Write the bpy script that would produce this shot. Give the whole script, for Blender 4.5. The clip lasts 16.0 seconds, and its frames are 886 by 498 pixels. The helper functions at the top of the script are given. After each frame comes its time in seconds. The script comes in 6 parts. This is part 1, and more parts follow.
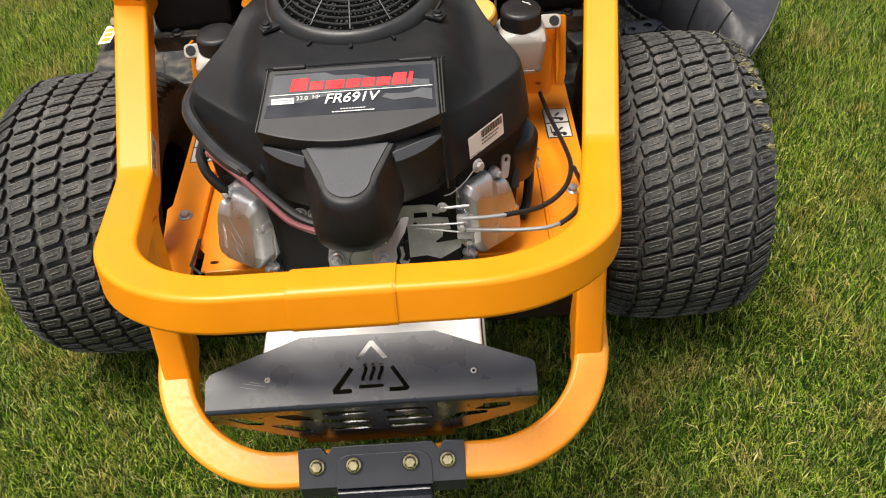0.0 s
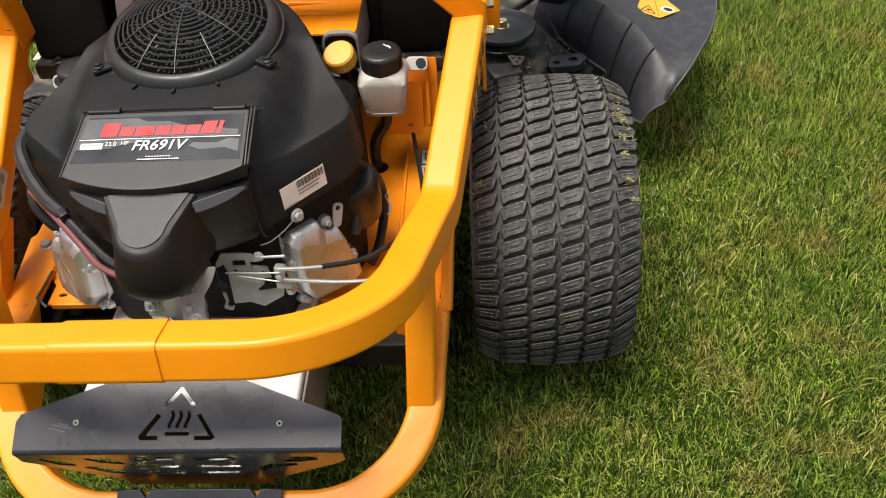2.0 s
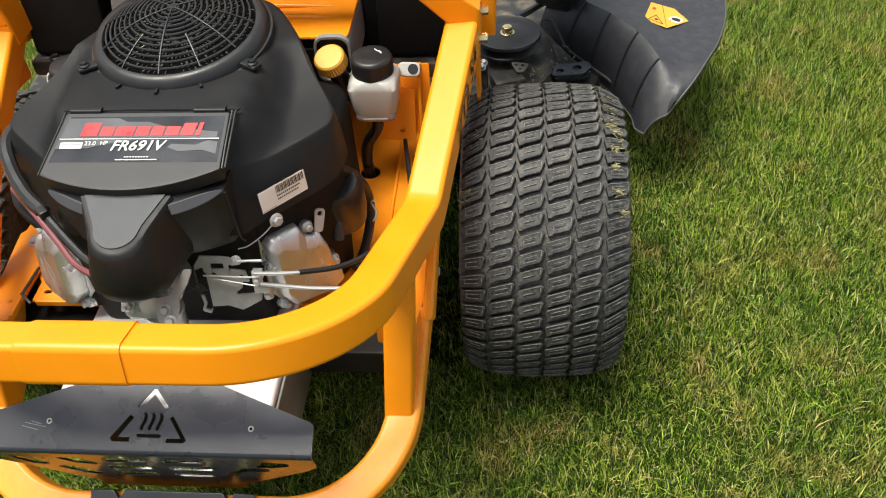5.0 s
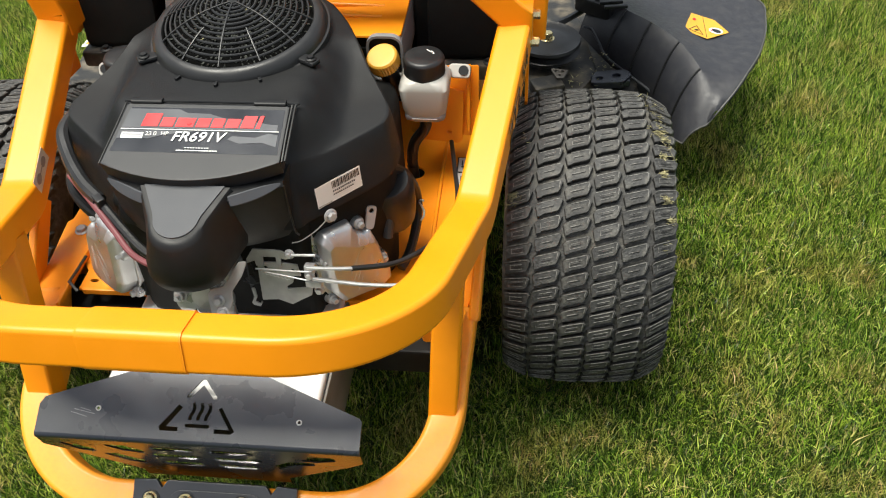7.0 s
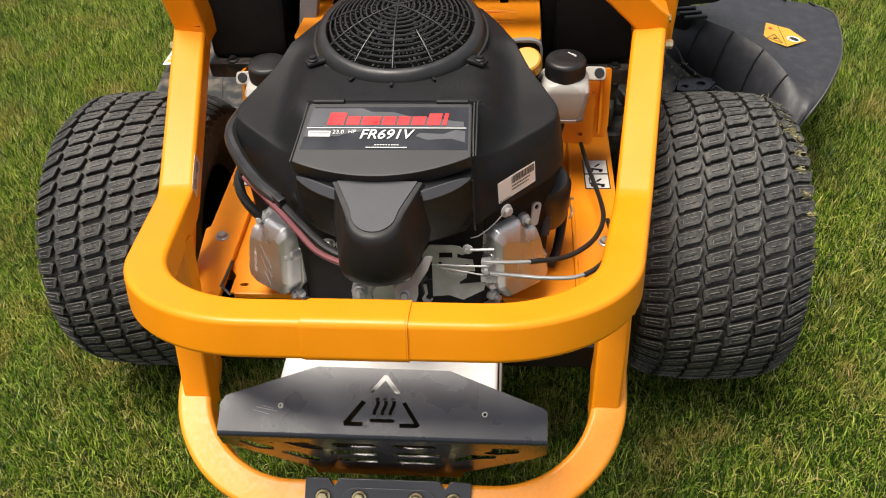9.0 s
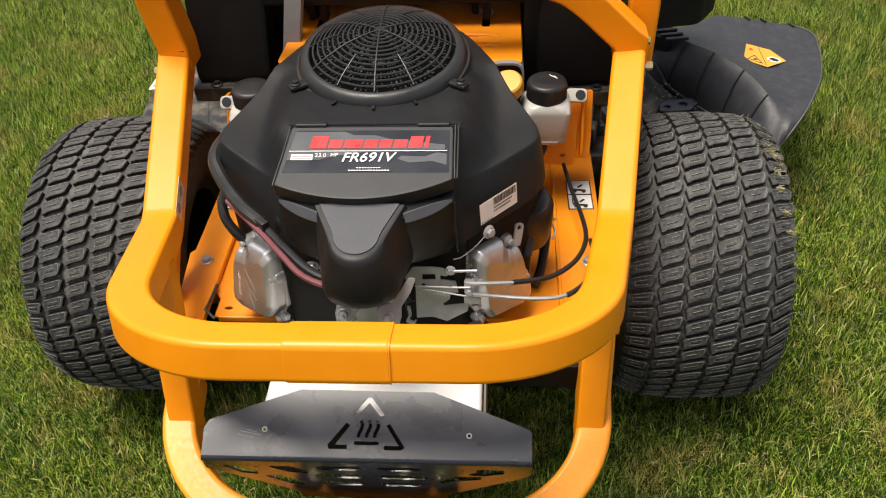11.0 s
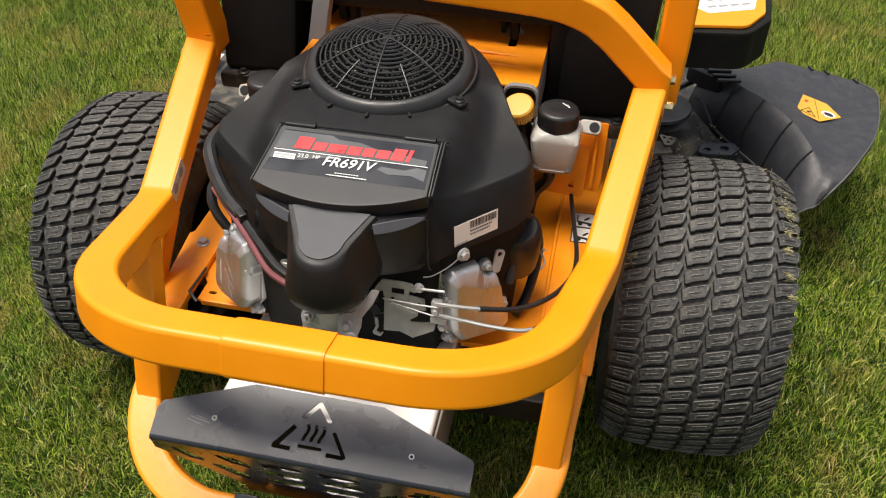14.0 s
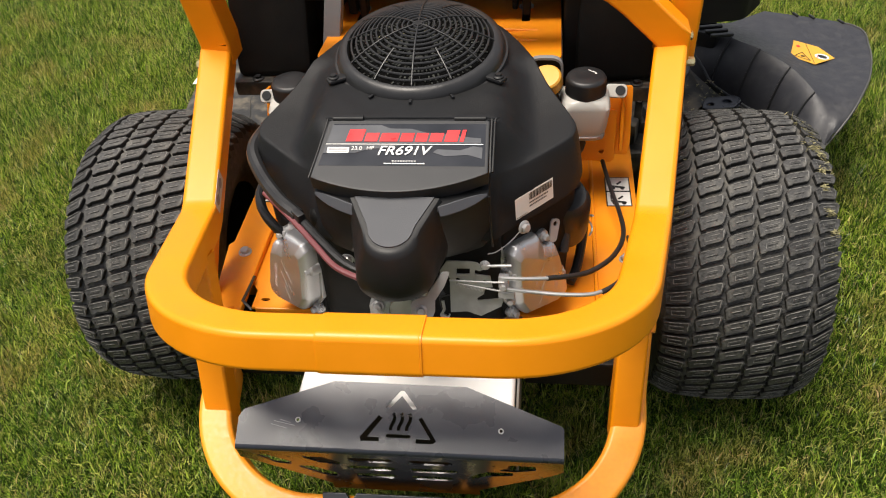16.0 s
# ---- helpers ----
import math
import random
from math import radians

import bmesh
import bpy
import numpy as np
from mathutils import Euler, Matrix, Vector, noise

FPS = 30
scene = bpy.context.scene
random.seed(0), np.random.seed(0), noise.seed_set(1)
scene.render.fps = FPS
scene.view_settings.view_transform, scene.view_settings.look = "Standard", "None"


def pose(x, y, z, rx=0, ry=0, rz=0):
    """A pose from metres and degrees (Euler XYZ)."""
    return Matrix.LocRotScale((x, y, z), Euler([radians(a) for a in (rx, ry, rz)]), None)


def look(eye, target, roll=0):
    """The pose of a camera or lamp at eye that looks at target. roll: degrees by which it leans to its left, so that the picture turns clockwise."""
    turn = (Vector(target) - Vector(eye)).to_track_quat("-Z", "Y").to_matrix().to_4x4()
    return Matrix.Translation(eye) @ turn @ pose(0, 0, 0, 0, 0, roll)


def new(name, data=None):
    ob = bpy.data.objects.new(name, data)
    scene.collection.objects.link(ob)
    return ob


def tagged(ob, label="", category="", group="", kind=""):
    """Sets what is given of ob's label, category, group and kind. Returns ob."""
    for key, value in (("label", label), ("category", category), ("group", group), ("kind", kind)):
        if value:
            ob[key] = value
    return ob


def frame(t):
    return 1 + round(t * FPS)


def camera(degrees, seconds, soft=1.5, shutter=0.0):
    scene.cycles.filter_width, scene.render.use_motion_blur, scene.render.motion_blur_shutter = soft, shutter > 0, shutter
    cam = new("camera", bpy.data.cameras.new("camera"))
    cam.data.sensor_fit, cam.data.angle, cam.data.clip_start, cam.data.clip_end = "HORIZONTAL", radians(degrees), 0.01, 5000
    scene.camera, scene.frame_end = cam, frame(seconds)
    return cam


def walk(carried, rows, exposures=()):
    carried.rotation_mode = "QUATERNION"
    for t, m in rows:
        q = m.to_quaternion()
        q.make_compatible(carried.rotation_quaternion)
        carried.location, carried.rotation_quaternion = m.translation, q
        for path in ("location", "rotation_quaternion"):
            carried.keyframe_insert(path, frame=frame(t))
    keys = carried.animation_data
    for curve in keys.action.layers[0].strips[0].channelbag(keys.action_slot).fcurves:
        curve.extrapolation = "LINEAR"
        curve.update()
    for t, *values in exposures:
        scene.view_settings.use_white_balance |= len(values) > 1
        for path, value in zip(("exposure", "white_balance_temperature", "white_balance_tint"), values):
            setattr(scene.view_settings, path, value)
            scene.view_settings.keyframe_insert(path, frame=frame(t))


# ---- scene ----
from mathutils.bvhtree import BVHTree

cam = camera(54.7, 16.0, soft=1.1)
PATH = [
    (0.0, 0.1224, -0.987, 1.2893, 44.77, 3.43, -1.96),
    (0.5, 0.1499, -0.9873, 1.2903, 44.23, 4.48, -3.65),
    (1.0, 0.287, -0.9448, 1.2927, 43.83, 3.41, -2.37),
    (1.5, 0.4032, -0.9194, 1.2938, 44.27, 1.79, 1.63),
    (2.0, 0.4129, -0.929, 1.3075, 45.09, 3.55, 1.56),
    (2.5, 0.372, -0.9351, 1.3112, 45.4, 5.19, 0.68),
    (3.0, 0.4024, -0.9169, 1.3094, 45.15, 4.57, 0.89),
    (5.5, 0.472, -0.9077, 1.3001, 45.38, 3.21, 4.09),
    (6.0, 0.4781, -0.9046, 1.2984, 45.41, 3.34, 4.21),
    (6.5, 0.4554, -0.909, 1.2982, 45.65, 3.01, 4.84),
    (7.0, 0.4103, -0.9228, 1.3007, 45.88, 2.4, 5.52),
    (7.5, 0.3021, -0.9612, 1.3065, 46.6, 2.67, 5.01),
    (8.0, 0.1936, -0.9835, 1.2982, 47.18, 3.19, 5.06),
    (8.5, 0.1554, -0.985, 1.291, 47.25, 2.5, 5.35),
    (9.0, 0.1605, -0.9891, 1.2944, 47.63, 2.41, 3.89),
    (9.5, 0.1613, -0.9928, 1.2968, 48.28, 2.28, 3.04),
    (10.0, 0.1677, -0.9925, 1.2981, 48.73, 2.31, 2.97),
    (12.5, 0.1745, -0.9878, 1.2978, 49.21, 2.83, 3.31),
    (13.0, 0.2033, -0.982, 1.3021, 49.43, 2.8, 3.72),
    (13.5, 0.2601, -0.9693, 1.3052, 49.57, 1.16, 7.22),
    (14.0, 0.2974, -0.9529, 1.3007, 49.44, -0.45, 11.89),
    (14.5, 0.2708, -0.9662, 1.309, 49.42, 1.4, 12.09),
    (15.0, 0.1987, -0.9899, 1.2939, 49.37, 3.76, 9.41),
    (15.5, 0.1783, -1.0017, 1.2906, 48.93, 3.89, 6.95),
    (16.0, 0.1797, -0.9931, 1.2923, 49.02, 3.59, 5.69),
]
# the clip grows a little brighter and greener in its middle
EXPOSURES = [(0.0, 0.24, 6550, 11), (2.5, 0.23, 6530, 11), (5.5, 0.40, 6380, 7), (7.5, 0.36, 6350, 6), (8.2, 0.30, 6420, 8), (9.0, 0.16, 6600, 12), (16.0, 0.16, 6600, 12)]
walk(cam, [(t, pose(*row)) for t, *row in PATH], EXPOSURES)

# ---- light ----
world = bpy.data.worlds.new("sky")
scene.world = world
world.use_nodes = True
wn, wl = world.node_tree.nodes, world.node_tree.links
sky = wn.new("ShaderNodeTexSky")
sky.sky_type, sky.sun_disc = "NISHITA", False
sky.sun_elevation, sky.sun_rotation = radians(76), radians(259)
sky.air_density, sky.dust_density, sky.ozone_density = 1.0, 4.0, 1.0
cloud = wn.new("ShaderNodeMixRGB")
cloud.inputs[0].default_value = 0.65
cloud.inputs[2].default_value = (9.0, 9.3, 9.8, 1)
wl.new(sky.outputs[0], cloud.inputs[1])
wl.new(cloud.outputs[0], wn["Background"].inputs[0])
wn["Background"].inputs[1].default_value = 0.066
sun = new("sun", bpy.data.lights.new("sun", "SUN"))
sun.data.energy, sun.data.angle, sun.data.color = 5.0, radians(32), (1.0, 0.935, 0.83)
# a veiled sun, high, to the left of the machine
sun.matrix_world = look((-1.5, -0.3, 6.0), (0, 0, 0))


# ---- materials ----
def material(name, color, rough=0.5, metal=0.0, spread=0.12, scale=30.0, bump=0.0, bump_scale=200.0, coat=0.0,
             second=None, second_scale=4.0, second_amount=0.4, per_object=0.0, per_island=0.0, rough_spread=0.1, spec=0.5):
    """A surface with colour mottled at two scales, uneven gloss and a fine relief."""
    m = bpy.data.materials.new(name)
    m.use_nodes = True
    n, l = m.node_tree.nodes, m.node_tree.links
    b = n["Principled BSDF"]
    co = n.new("ShaderNodeTexCoord")
    fine = n.new("ShaderNodeTexNoise")
    fine.inputs["Scale"].default_value, fine.inputs["Detail"].default_value = scale, 6
    l.new(co.outputs["Object"], fine.inputs["Vector"])
    ramp = n.new("ShaderNodeMapRange")
    ramp.inputs[1].default_value, ramp.inputs[2].default_value = 0.25, 0.75
    ramp.inputs[3].default_value, ramp.inputs[4].default_value = 1 - spread, 1 + spread
    l.new(fine.outputs[0], ramp.inputs[0])
    base = n.new("ShaderNodeRGB")
    base.outputs[0].default_value = (*color, 1)
    out = base.outputs[0]
    if second:
        wide = n.new("ShaderNodeTexNoise")
        wide.inputs["Scale"].default_value, wide.inputs["Detail"].default_value = second_scale, 5
        l.new(co.outputs["Object"], wide.inputs["Vector"])
        cut = n.new("ShaderNodeMapRange")
        cut.inputs[1].default_value, cut.inputs[2].default_value = 0.45, 0.72
        cut.inputs[3].default_value, cut.inputs[4].default_value = 0.0, second_amount
        l.new(wide.outputs[0], cut.inputs[0])
        mix = n.new("ShaderNodeMixRGB")
        mix.inputs[2].default_value = (*second, 1)
        l.new(cut.outputs[0], mix.inputs[0])
        l.new(out, mix.inputs[1])
        out = mix.outputs[0]
    factor = ramp.outputs[0]
    if per_object or per_island:
        src = n.new("ShaderNodeObjectInfo") if per_object else n.new("ShaderNodeNewGeometry")
        rnd = src.outputs["Random"] if per_object else src.outputs["Random Per Island"]
        amount = per_object or per_island
        vary = n.new("ShaderNodeMapRange")
        vary.inputs[3].default_value, vary.inputs[4].default_value = 1 - amount, 1 + amount
        l.new(rnd, vary.inputs[0])
        mul = n.new("ShaderNodeMath")
        mul.operation = "MULTIPLY"
        l.new(factor, mul.inputs[0])
        l.new(vary.outputs[0], mul.inputs[1])
        factor = mul.outputs[0]
    scaled = n.new("ShaderNodeVectorMath")
    scaled.operation = "SCALE"
    l.new(out, scaled.inputs[0])
    l.new(factor, scaled.inputs["Scale"])
    l.new(scaled.outputs[0], b.inputs["Base Color"])
    gloss = n.new("ShaderNodeMapRange")
    gloss.inputs[1].default_value, gloss.inputs[2].default_value = 0.3, 0.7
    gloss.inputs[3].default_value = max(0.02, rough - rough_spread)
    gloss.inputs[4].default_value = min(1.0, rough + rough_spread)
    l.new(fine.outputs[0], gloss.inputs[0])
    l.new(gloss.outputs[0], b.inputs["Roughness"])
    b.inputs["Metallic"].default_value = metal
    b.inputs["Specular IOR Level"].default_value = spec
    b.inputs["Coat Weight"].default_value = coat
    b.inputs["Coat Roughness"].default_value = 0.12
    if bump:
        grain = n.new("ShaderNodeTexNoise")
        grain.inputs["Scale"].default_value, grain.inputs["Detail"].default_value = bump_scale, 4
        l.new(co.outputs["Object"], grain.inputs["Vector"])
        bm_node = n.new("ShaderNodeBump")
        bm_node.inputs["Strength"].default_value, bm_node.inputs["Distance"].default_value = bump, 0.002
        l.new(grain.outputs[0], bm_node.inputs["Height"])
        l.new(bm_node.outputs[0], b.inputs["Normal"])
    return m


ORANGE = material("orange_paint", (0.90, 0.290, 0.004), 0.36, 0, 0.05, 14, 0.06, 350, rough_spread=0.06, spec=0.45)
ORANGE_DUSTY = material("dusty_orange_paint", (0.90, 0.285, 0.005), 0.42, 0, 0.07, 18, 0.06, 300, coat=0.08,
                        second=(0.55, 0.25, 0.05), second_scale=7, second_amount=0.25)
# paler patches carry both dust and the sky's sheen on the tube
ORANGE_PALE = material("dust_and_sky_paled_orange_paint", (0.90, 0.305, 0.014), 0.42, 0, 0.06, 160, 0.06, 300, coat=0.05,
                       second=(0.88, 0.37, 0.06), second_scale=9, second_amount=0.5, spec=0.45)
PLASTIC = material("grained_black_plastic", (0.0064, 0.0068, 0.0080), 0.55, 0, 0.15, 40, 0.35, 900, rough_spread=0.08, spec=0.29,
                   second=(0.013, 0.0125, 0.0115), second_scale=9, second_amount=0.5)
PLASTIC_SMOOTH = material("smooth_black_plastic", (0.0066, 0.0070, 0.0080), 0.52, 0, 0.15, 30, 0.08, 500, spec=0.38)
PLASTIC_PALE = material("pale_grey_black_plastic", (0.046, 0.049, 0.057), 0.55, 0, 0.05, 40, 0.2, 900, rough_spread=0.04)
PLASTIC_LID = material("satin_black_lid_plastic", (0.0140, 0.0150, 0.0175), 0.5, 0, 0.06, 25, 0.15, 900, rough_spread=0.03)
BLACK_PAINT = material("black_powder_coat", (0.022, 0.025, 0.035), 0.30, 0, 0.12, 20, 0.06, 700, coat=0.0, spec=0.6, rough_spread=0.06)
# black satin paint greyed to carry the sky's sheen on upward faces
PLATE_PAINT = material("sky_sheen_black_satin_paint", (0.038, 0.039, 0.046), 0.36, 0, 0.1, 20, 0.06, 700, spec=0.6, rough_spread=0.05)
BLACK_GLOSS = material("polished_dark_steel", (0.18, 0.18, 0.185), 0.26, 1.0, 0.1, 20, 0.03, 300, rough_spread=0.05)
# near-black with grime; its darkness also stands in for shade in recesses
SHADOW_BLACK = material("shadow_black_dirty_plastic", (0.0055, 0.0054, 0.0052), 0.65, 0, 0.2, 20, 0.15, 300, spec=0.2,
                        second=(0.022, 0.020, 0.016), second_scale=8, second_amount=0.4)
DECK = material("dusty_black_deck_paint", (0.024, 0.0235, 0.022), 0.5, 0, 0.3, 40, 0.3, 160,
                second=(0.20, 0.165, 0.115), second_scale=20, second_amount=0.75)
CHUTE = material("scuffed_black_polyethylene", (0.027, 0.028, 0.034), 0.50, 0, 0.20, 90, 0.15, 400,
                 second=(0.070, 0.069, 0.067), second_scale=38, second_amount=0.3, spec=0.45)
CHUTE_EDGE = material("rubbed_pale_plastic_edge", (0.075, 0.074, 0.070), 0.5, 0, 0.3, 60, 0.1, 300)
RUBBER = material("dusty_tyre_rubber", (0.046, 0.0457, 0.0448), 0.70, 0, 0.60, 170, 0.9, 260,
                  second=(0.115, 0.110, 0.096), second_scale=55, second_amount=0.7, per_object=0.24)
# the shade on the blocks' side walls, put in as darker rubber
RUBBER_SIDE = material("shade_dark_rubber", (0.023, 0.0227, 0.0218), 0.6, 0, 0.3, 80, 0.3, 400, spec=0.3)
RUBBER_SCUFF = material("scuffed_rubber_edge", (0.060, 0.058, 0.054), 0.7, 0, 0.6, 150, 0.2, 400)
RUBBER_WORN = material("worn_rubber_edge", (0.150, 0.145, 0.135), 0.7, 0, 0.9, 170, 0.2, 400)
RUBBER_GROOVE = material("tyre_carcass_rubber", (0.056, 0.055, 0.053), 0.8, 0, 0.6, 120, 0.8, 260,
                         second=(0.125, 0.116, 0.094), second_scale=34, second_amount=0.75)
ALUMINIUM = material("cast_aluminium", (0.60, 0.60, 0.605), 0.33, 0.85, 0.1, 30, 0.35, 700,
                     second=(0.40, 0.39, 0.37), second_scale=14, second_amount=0.3)
BRIGHT_CASTING = material("bright_die_cast_metal", (0.46, 0.46, 0.455), 0.34, 0.6, 0.12, 50, 0.2, 500, second=(0.40, 0.39, 0.37), second_scale=30, second_amount=0.4)
ZINC = material("zinc_plated_steel", (0.46, 0.455, 0.455), 0.34, 0.25, 0.12, 40, 0.05, 400)
# dull brown steel: the dusty spring tab, and painted shade beside the muffler
ZINC_DARK = material("dusty_and_shaded_steel", (0.20, 0.185, 0.165), 0.5, 0.4, 0.2, 14, 0.1, 200, second=(0.10, 0.085, 0.07), second_scale=9, second_amount=0.6)
ZINC_DULL = material("dull_zinc_sheet", (0.40, 0.40, 0.395), 0.42, 0.4, 0.15, 60, 0.1, 300, second=(0.20, 0.19, 0.17), second_scale=26, second_amount=0.4)
# near-black steel that puts shade behind the shield's slots
SHADE_STEEL = material("shade_dark_steel", (0.022, 0.020, 0.018), 0.6, 0.2, 0.3, 30, 0.2, 200, second=(0.10, 0.08, 0.06), second_scale=12, second_amount=0.5)
BRASS_ZINC = material("yellow_zinc_bolt", (0.78, 0.66, 0.36), 0.28, 0.9, 0.1, 60, 0.05, 400)
MUFFLER = material("pale_aluminised_steel", (0.78, 0.77, 0.75), 0.4, 0.35, 0.06, 12, 0.08, 200)
BOTTLE = material("milky_plastic", (0.45, 0.44, 0.405), 0.35, 0, 0.05, 12, 0.05, 200)
BOTTLE_OIL = material("oil_behind_milky_plastic", (0.30, 0.30, 0.32), 0.3, 0, 0.08, 12, 0.05, 200)
CAP = material("ribbed_black_cap", (0.014, 0.014, 0.015), 0.4, 0, 0.15, 30, 0.1, 300)
YELLOW_CAP = material("yellow_cap", (0.66, 0.33, 0.035), 0.4, 0, 0.06, 30, 0.05, 300)
GREY_TANK = material("grey_tank_plastic", (0.22, 0.22, 0.225), 0.5, 0, 0.08, 20, 0.1, 400)
RED_WIRE = material("dull_red_wire", (0.17, 0.045, 0.052), 0.5, 0, 0.1, 30)
GREY_WIRE = material("grey_cable_sheath", (0.38, 0.38, 0.38), 0.35, 0.5, 0.1, 30)
WHITE_LABEL = material("white_label", (0.76, 0.75, 0.72), 0.4, 0, 0.04, 30)
BLACK_INK = material("black_ink", (0.012, 0.012, 0.012), 0.45, 0, 0.1, 30)
GREY_INK = material("grey_ink", (0.30, 0.30, 0.31), 0.4, 0, 0.1, 60)
RED_INK = material("red_ink", (0.62, 0.012, 0.016), 0.35, 0, 0.05, 40)
DECAL_DARK = material("glossy_charcoal_decal", (0.016, 0.018, 0.024), 0.18, 0, 0.25, 25, coat=0.4, rough_spread=0.05)
# silver grey for the sky mirrored in the dark panel
DECAL_REFLECTION = material("painted_sky_reflection_grey", (0.095, 0.098, 0.105), 0.2, 0.1, 0.12, 25, coat=0.4, rough_spread=0.05)
LABEL_YELLOW = material("yellow_warning_label", (0.66, 0.34, 0.03), 0.45, 0, 0.05, 30)
SCREEN = material("dark_debris_screen", (0.0025, 0.0025, 0.0024), 0.9, 0, 0.4, 120, 0.3, 400, spec=0.1)
GRILLE = material("satin_black_grille_plastic", (0.020, 0.020, 0.021), 0.38, 0, 0.1, 40, 0.05, 500, spec=0.5)
SPECK = material("grey_screen_specks", (0.034, 0.036, 0.030), 0.6, 0, 0.3, 200, per_island=0.8)
DRY_MUD = material("dried_mud_and_clippings", (0.30, 0.275, 0.145), 0.9, 0, 0.4, 80, 0.5, 300, per_island=0.5)
FAR_TURF = material("open_turf", (0.046, 0.060, 0.010), 0.9, 0, 0.5, 60, 0.9, 90, spec=0.0, second=(0.060, 0.064, 0.014), second_scale=4, second_amount=0.6)
SOIL = material("turf_and_thatch", (0.018, 0.028, 0.006), 0.95, 0, 0.5, 60, 0.6, 120, spec=0.05,
                second=(0.032, 0.046, 0.010), second_scale=5, second_amount=0.5)


# ---- mesh helpers ----
def link_mesh(name, bm, mat, smooth=True, angle=35):
    if smooth:
        limit = radians(angle)
        for f in bm.faces:
            f.smooth = True
        for e in bm.edges:
            if len(e.link_faces) == 2 and e.calc_face_angle(0) > limit:
                e.smooth = False
    me = bpy.data.meshes.new(name)
    bm.to_mesh(me)
    bm.free()
    me.materials.append(mat)
    ob = new(name, me)
    if smooth:
        even = ob.modifiers.new("even_faces", "WEIGHTED_NORMAL")
        even.keep_sharp, even.weight = True, 60
    return ob


def part(name, bm, mat, parent, label="", smooth=True):
    ob = link_mesh(name, bm, mat, smooth)
    ob.parent = parent
    if label:
        tagged(ob, label)
    return ob


def rounded_box(bm, size, m=None, r=0.004, seg=2):
    """A box of that size about the origin of m, its edges rounded."""
    made = bmesh.ops.create_cube(bm, size=1, matrix=(m or Matrix()) @ Matrix.Diagonal((*size, 1)))
    verts = made["verts"]
    if r:
        edges = list({e for v in verts for e in v.link_edges})
        bmesh.ops.bevel(bm, geom=edges, offset=r, segments=seg, affect="EDGES", profile=0.5)
    return bm


def box_at(bm, lo, hi, r=0.004, seg=2):
    c = [(a + b) / 2 for a, b in zip(lo, hi)]
    return rounded_box(bm, [b - a for a, b in zip(lo, hi)], Matrix.Translation(c), r, seg)


def rect_profile(w, h, r, n=4):
    pts = []
    for cx, cy, a0 in ((w / 2 - r, h / 2 - r, 0), (-w / 2 + r, h / 2 - r, 90), (-w / 2 + r, -h / 2 + r, 180), (w / 2 - r, -h / 2 + r, 270)):
        for i in range(n + 1):
            a = radians(a0 + 90 * i / n)
            pts.append((cx + r * math.cos(a), cy + r * math.sin(a)))
    return pts


def ring_profile(r, n=10):
    return [(r * math.cos(2 * math.pi * i / n), r * math.sin(2 * math.pi * i / n)) for i in range(n)]


def sweep(bm, path, profile, up=(0, 0, 1), cap=True, scales=None):
    """Draws the profile along the path; its second axis keeps to up."""
    path = [Vector(p) for p in path]
    up = Vector(up)
    rings = []
    for i, p in enumerate(path):
        a = (path[i] - path[i - 1]).normalized() if i else None
        b = (path[i + 1] - path[i]).normalized() if i + 1 < len(path) else None
        t = ((a or b) + (b or a)).normalized()
        side = t.cross(up)
        if side.length < 1e-4:
            side = t.cross(Vector((0, 1, 0)))
        side.normalize()
        top = side.cross(t)
        stretch = 1 / max(0.5, t.dot(a or b))
        s = scales[i] if scales else 1
        rings.append([bm.verts.new(p + side * (u * s * stretch) + top * (v * s)) for u, v in profile])
    n = len(profile)
    for r0, r1 in zip(rings, rings[1:]):
        for j in range(n):
            bm.faces.new((r0[j], r0[(j + 1) % n], r1[(j + 1) % n], r1[j]))
    if cap:
        bm.faces.new(list(reversed(rings[0])))
        bm.faces.new(rings[-1])
    return bm


def spline(points, n=8):
    """A smooth line through the points."""
    p = [Vector(q) for q in points]
    p = [2 * p[0] - p[1]] + p + [2 * p[-1] - p[-2]]
    out = []
    for i in range(1, len(p) - 2):
        for k in range(n):
            t = k / n
            out.append(0.5 * (2 * p[i] + (p[i + 1] - p[i - 1]) * t + (2 * p[i - 1] - 5 * p[i] + 4 * p[i + 1] - p[i + 2]) * t * t
                              + (3 * p[i] - p[i - 1] - 3 * p[i + 1] + p[i + 2]) * t ** 3))
    return out + [p[-2]]


def fillet(points, radii, n=10):
    """A line through the points with its corners rounded."""
    pts = [Vector(p) for p in points]
    out = [pts[0]]
    for i in range(1, len(pts) - 1):
        a, b = (pts[i - 1] - pts[i]).normalized(), (pts[i + 1] - pts[i]).normalized()
        half = a.angle(b) / 2
        cut = radii[i - 1] / math.tan(half)
        s, e = pts[i] + a * cut, pts[i] + b * cut
        c = pts[i] + (a + b).normalized() * (radii[i - 1] / math.sin(half))
        v0, v1 = s - c, e - c
        full = v0.angle(v1)
        for k in range(n + 1):
            f = k / n
            out.append(c + (v0 * math.sin((1 - f) * full) + v1 * math.sin(f * full)) / math.sin(full))
    return out + [pts[-1]]


def hose(bm, points, r, seg=10, n=8):
    return sweep(bm, spline(points, n), ring_profile(r, seg))


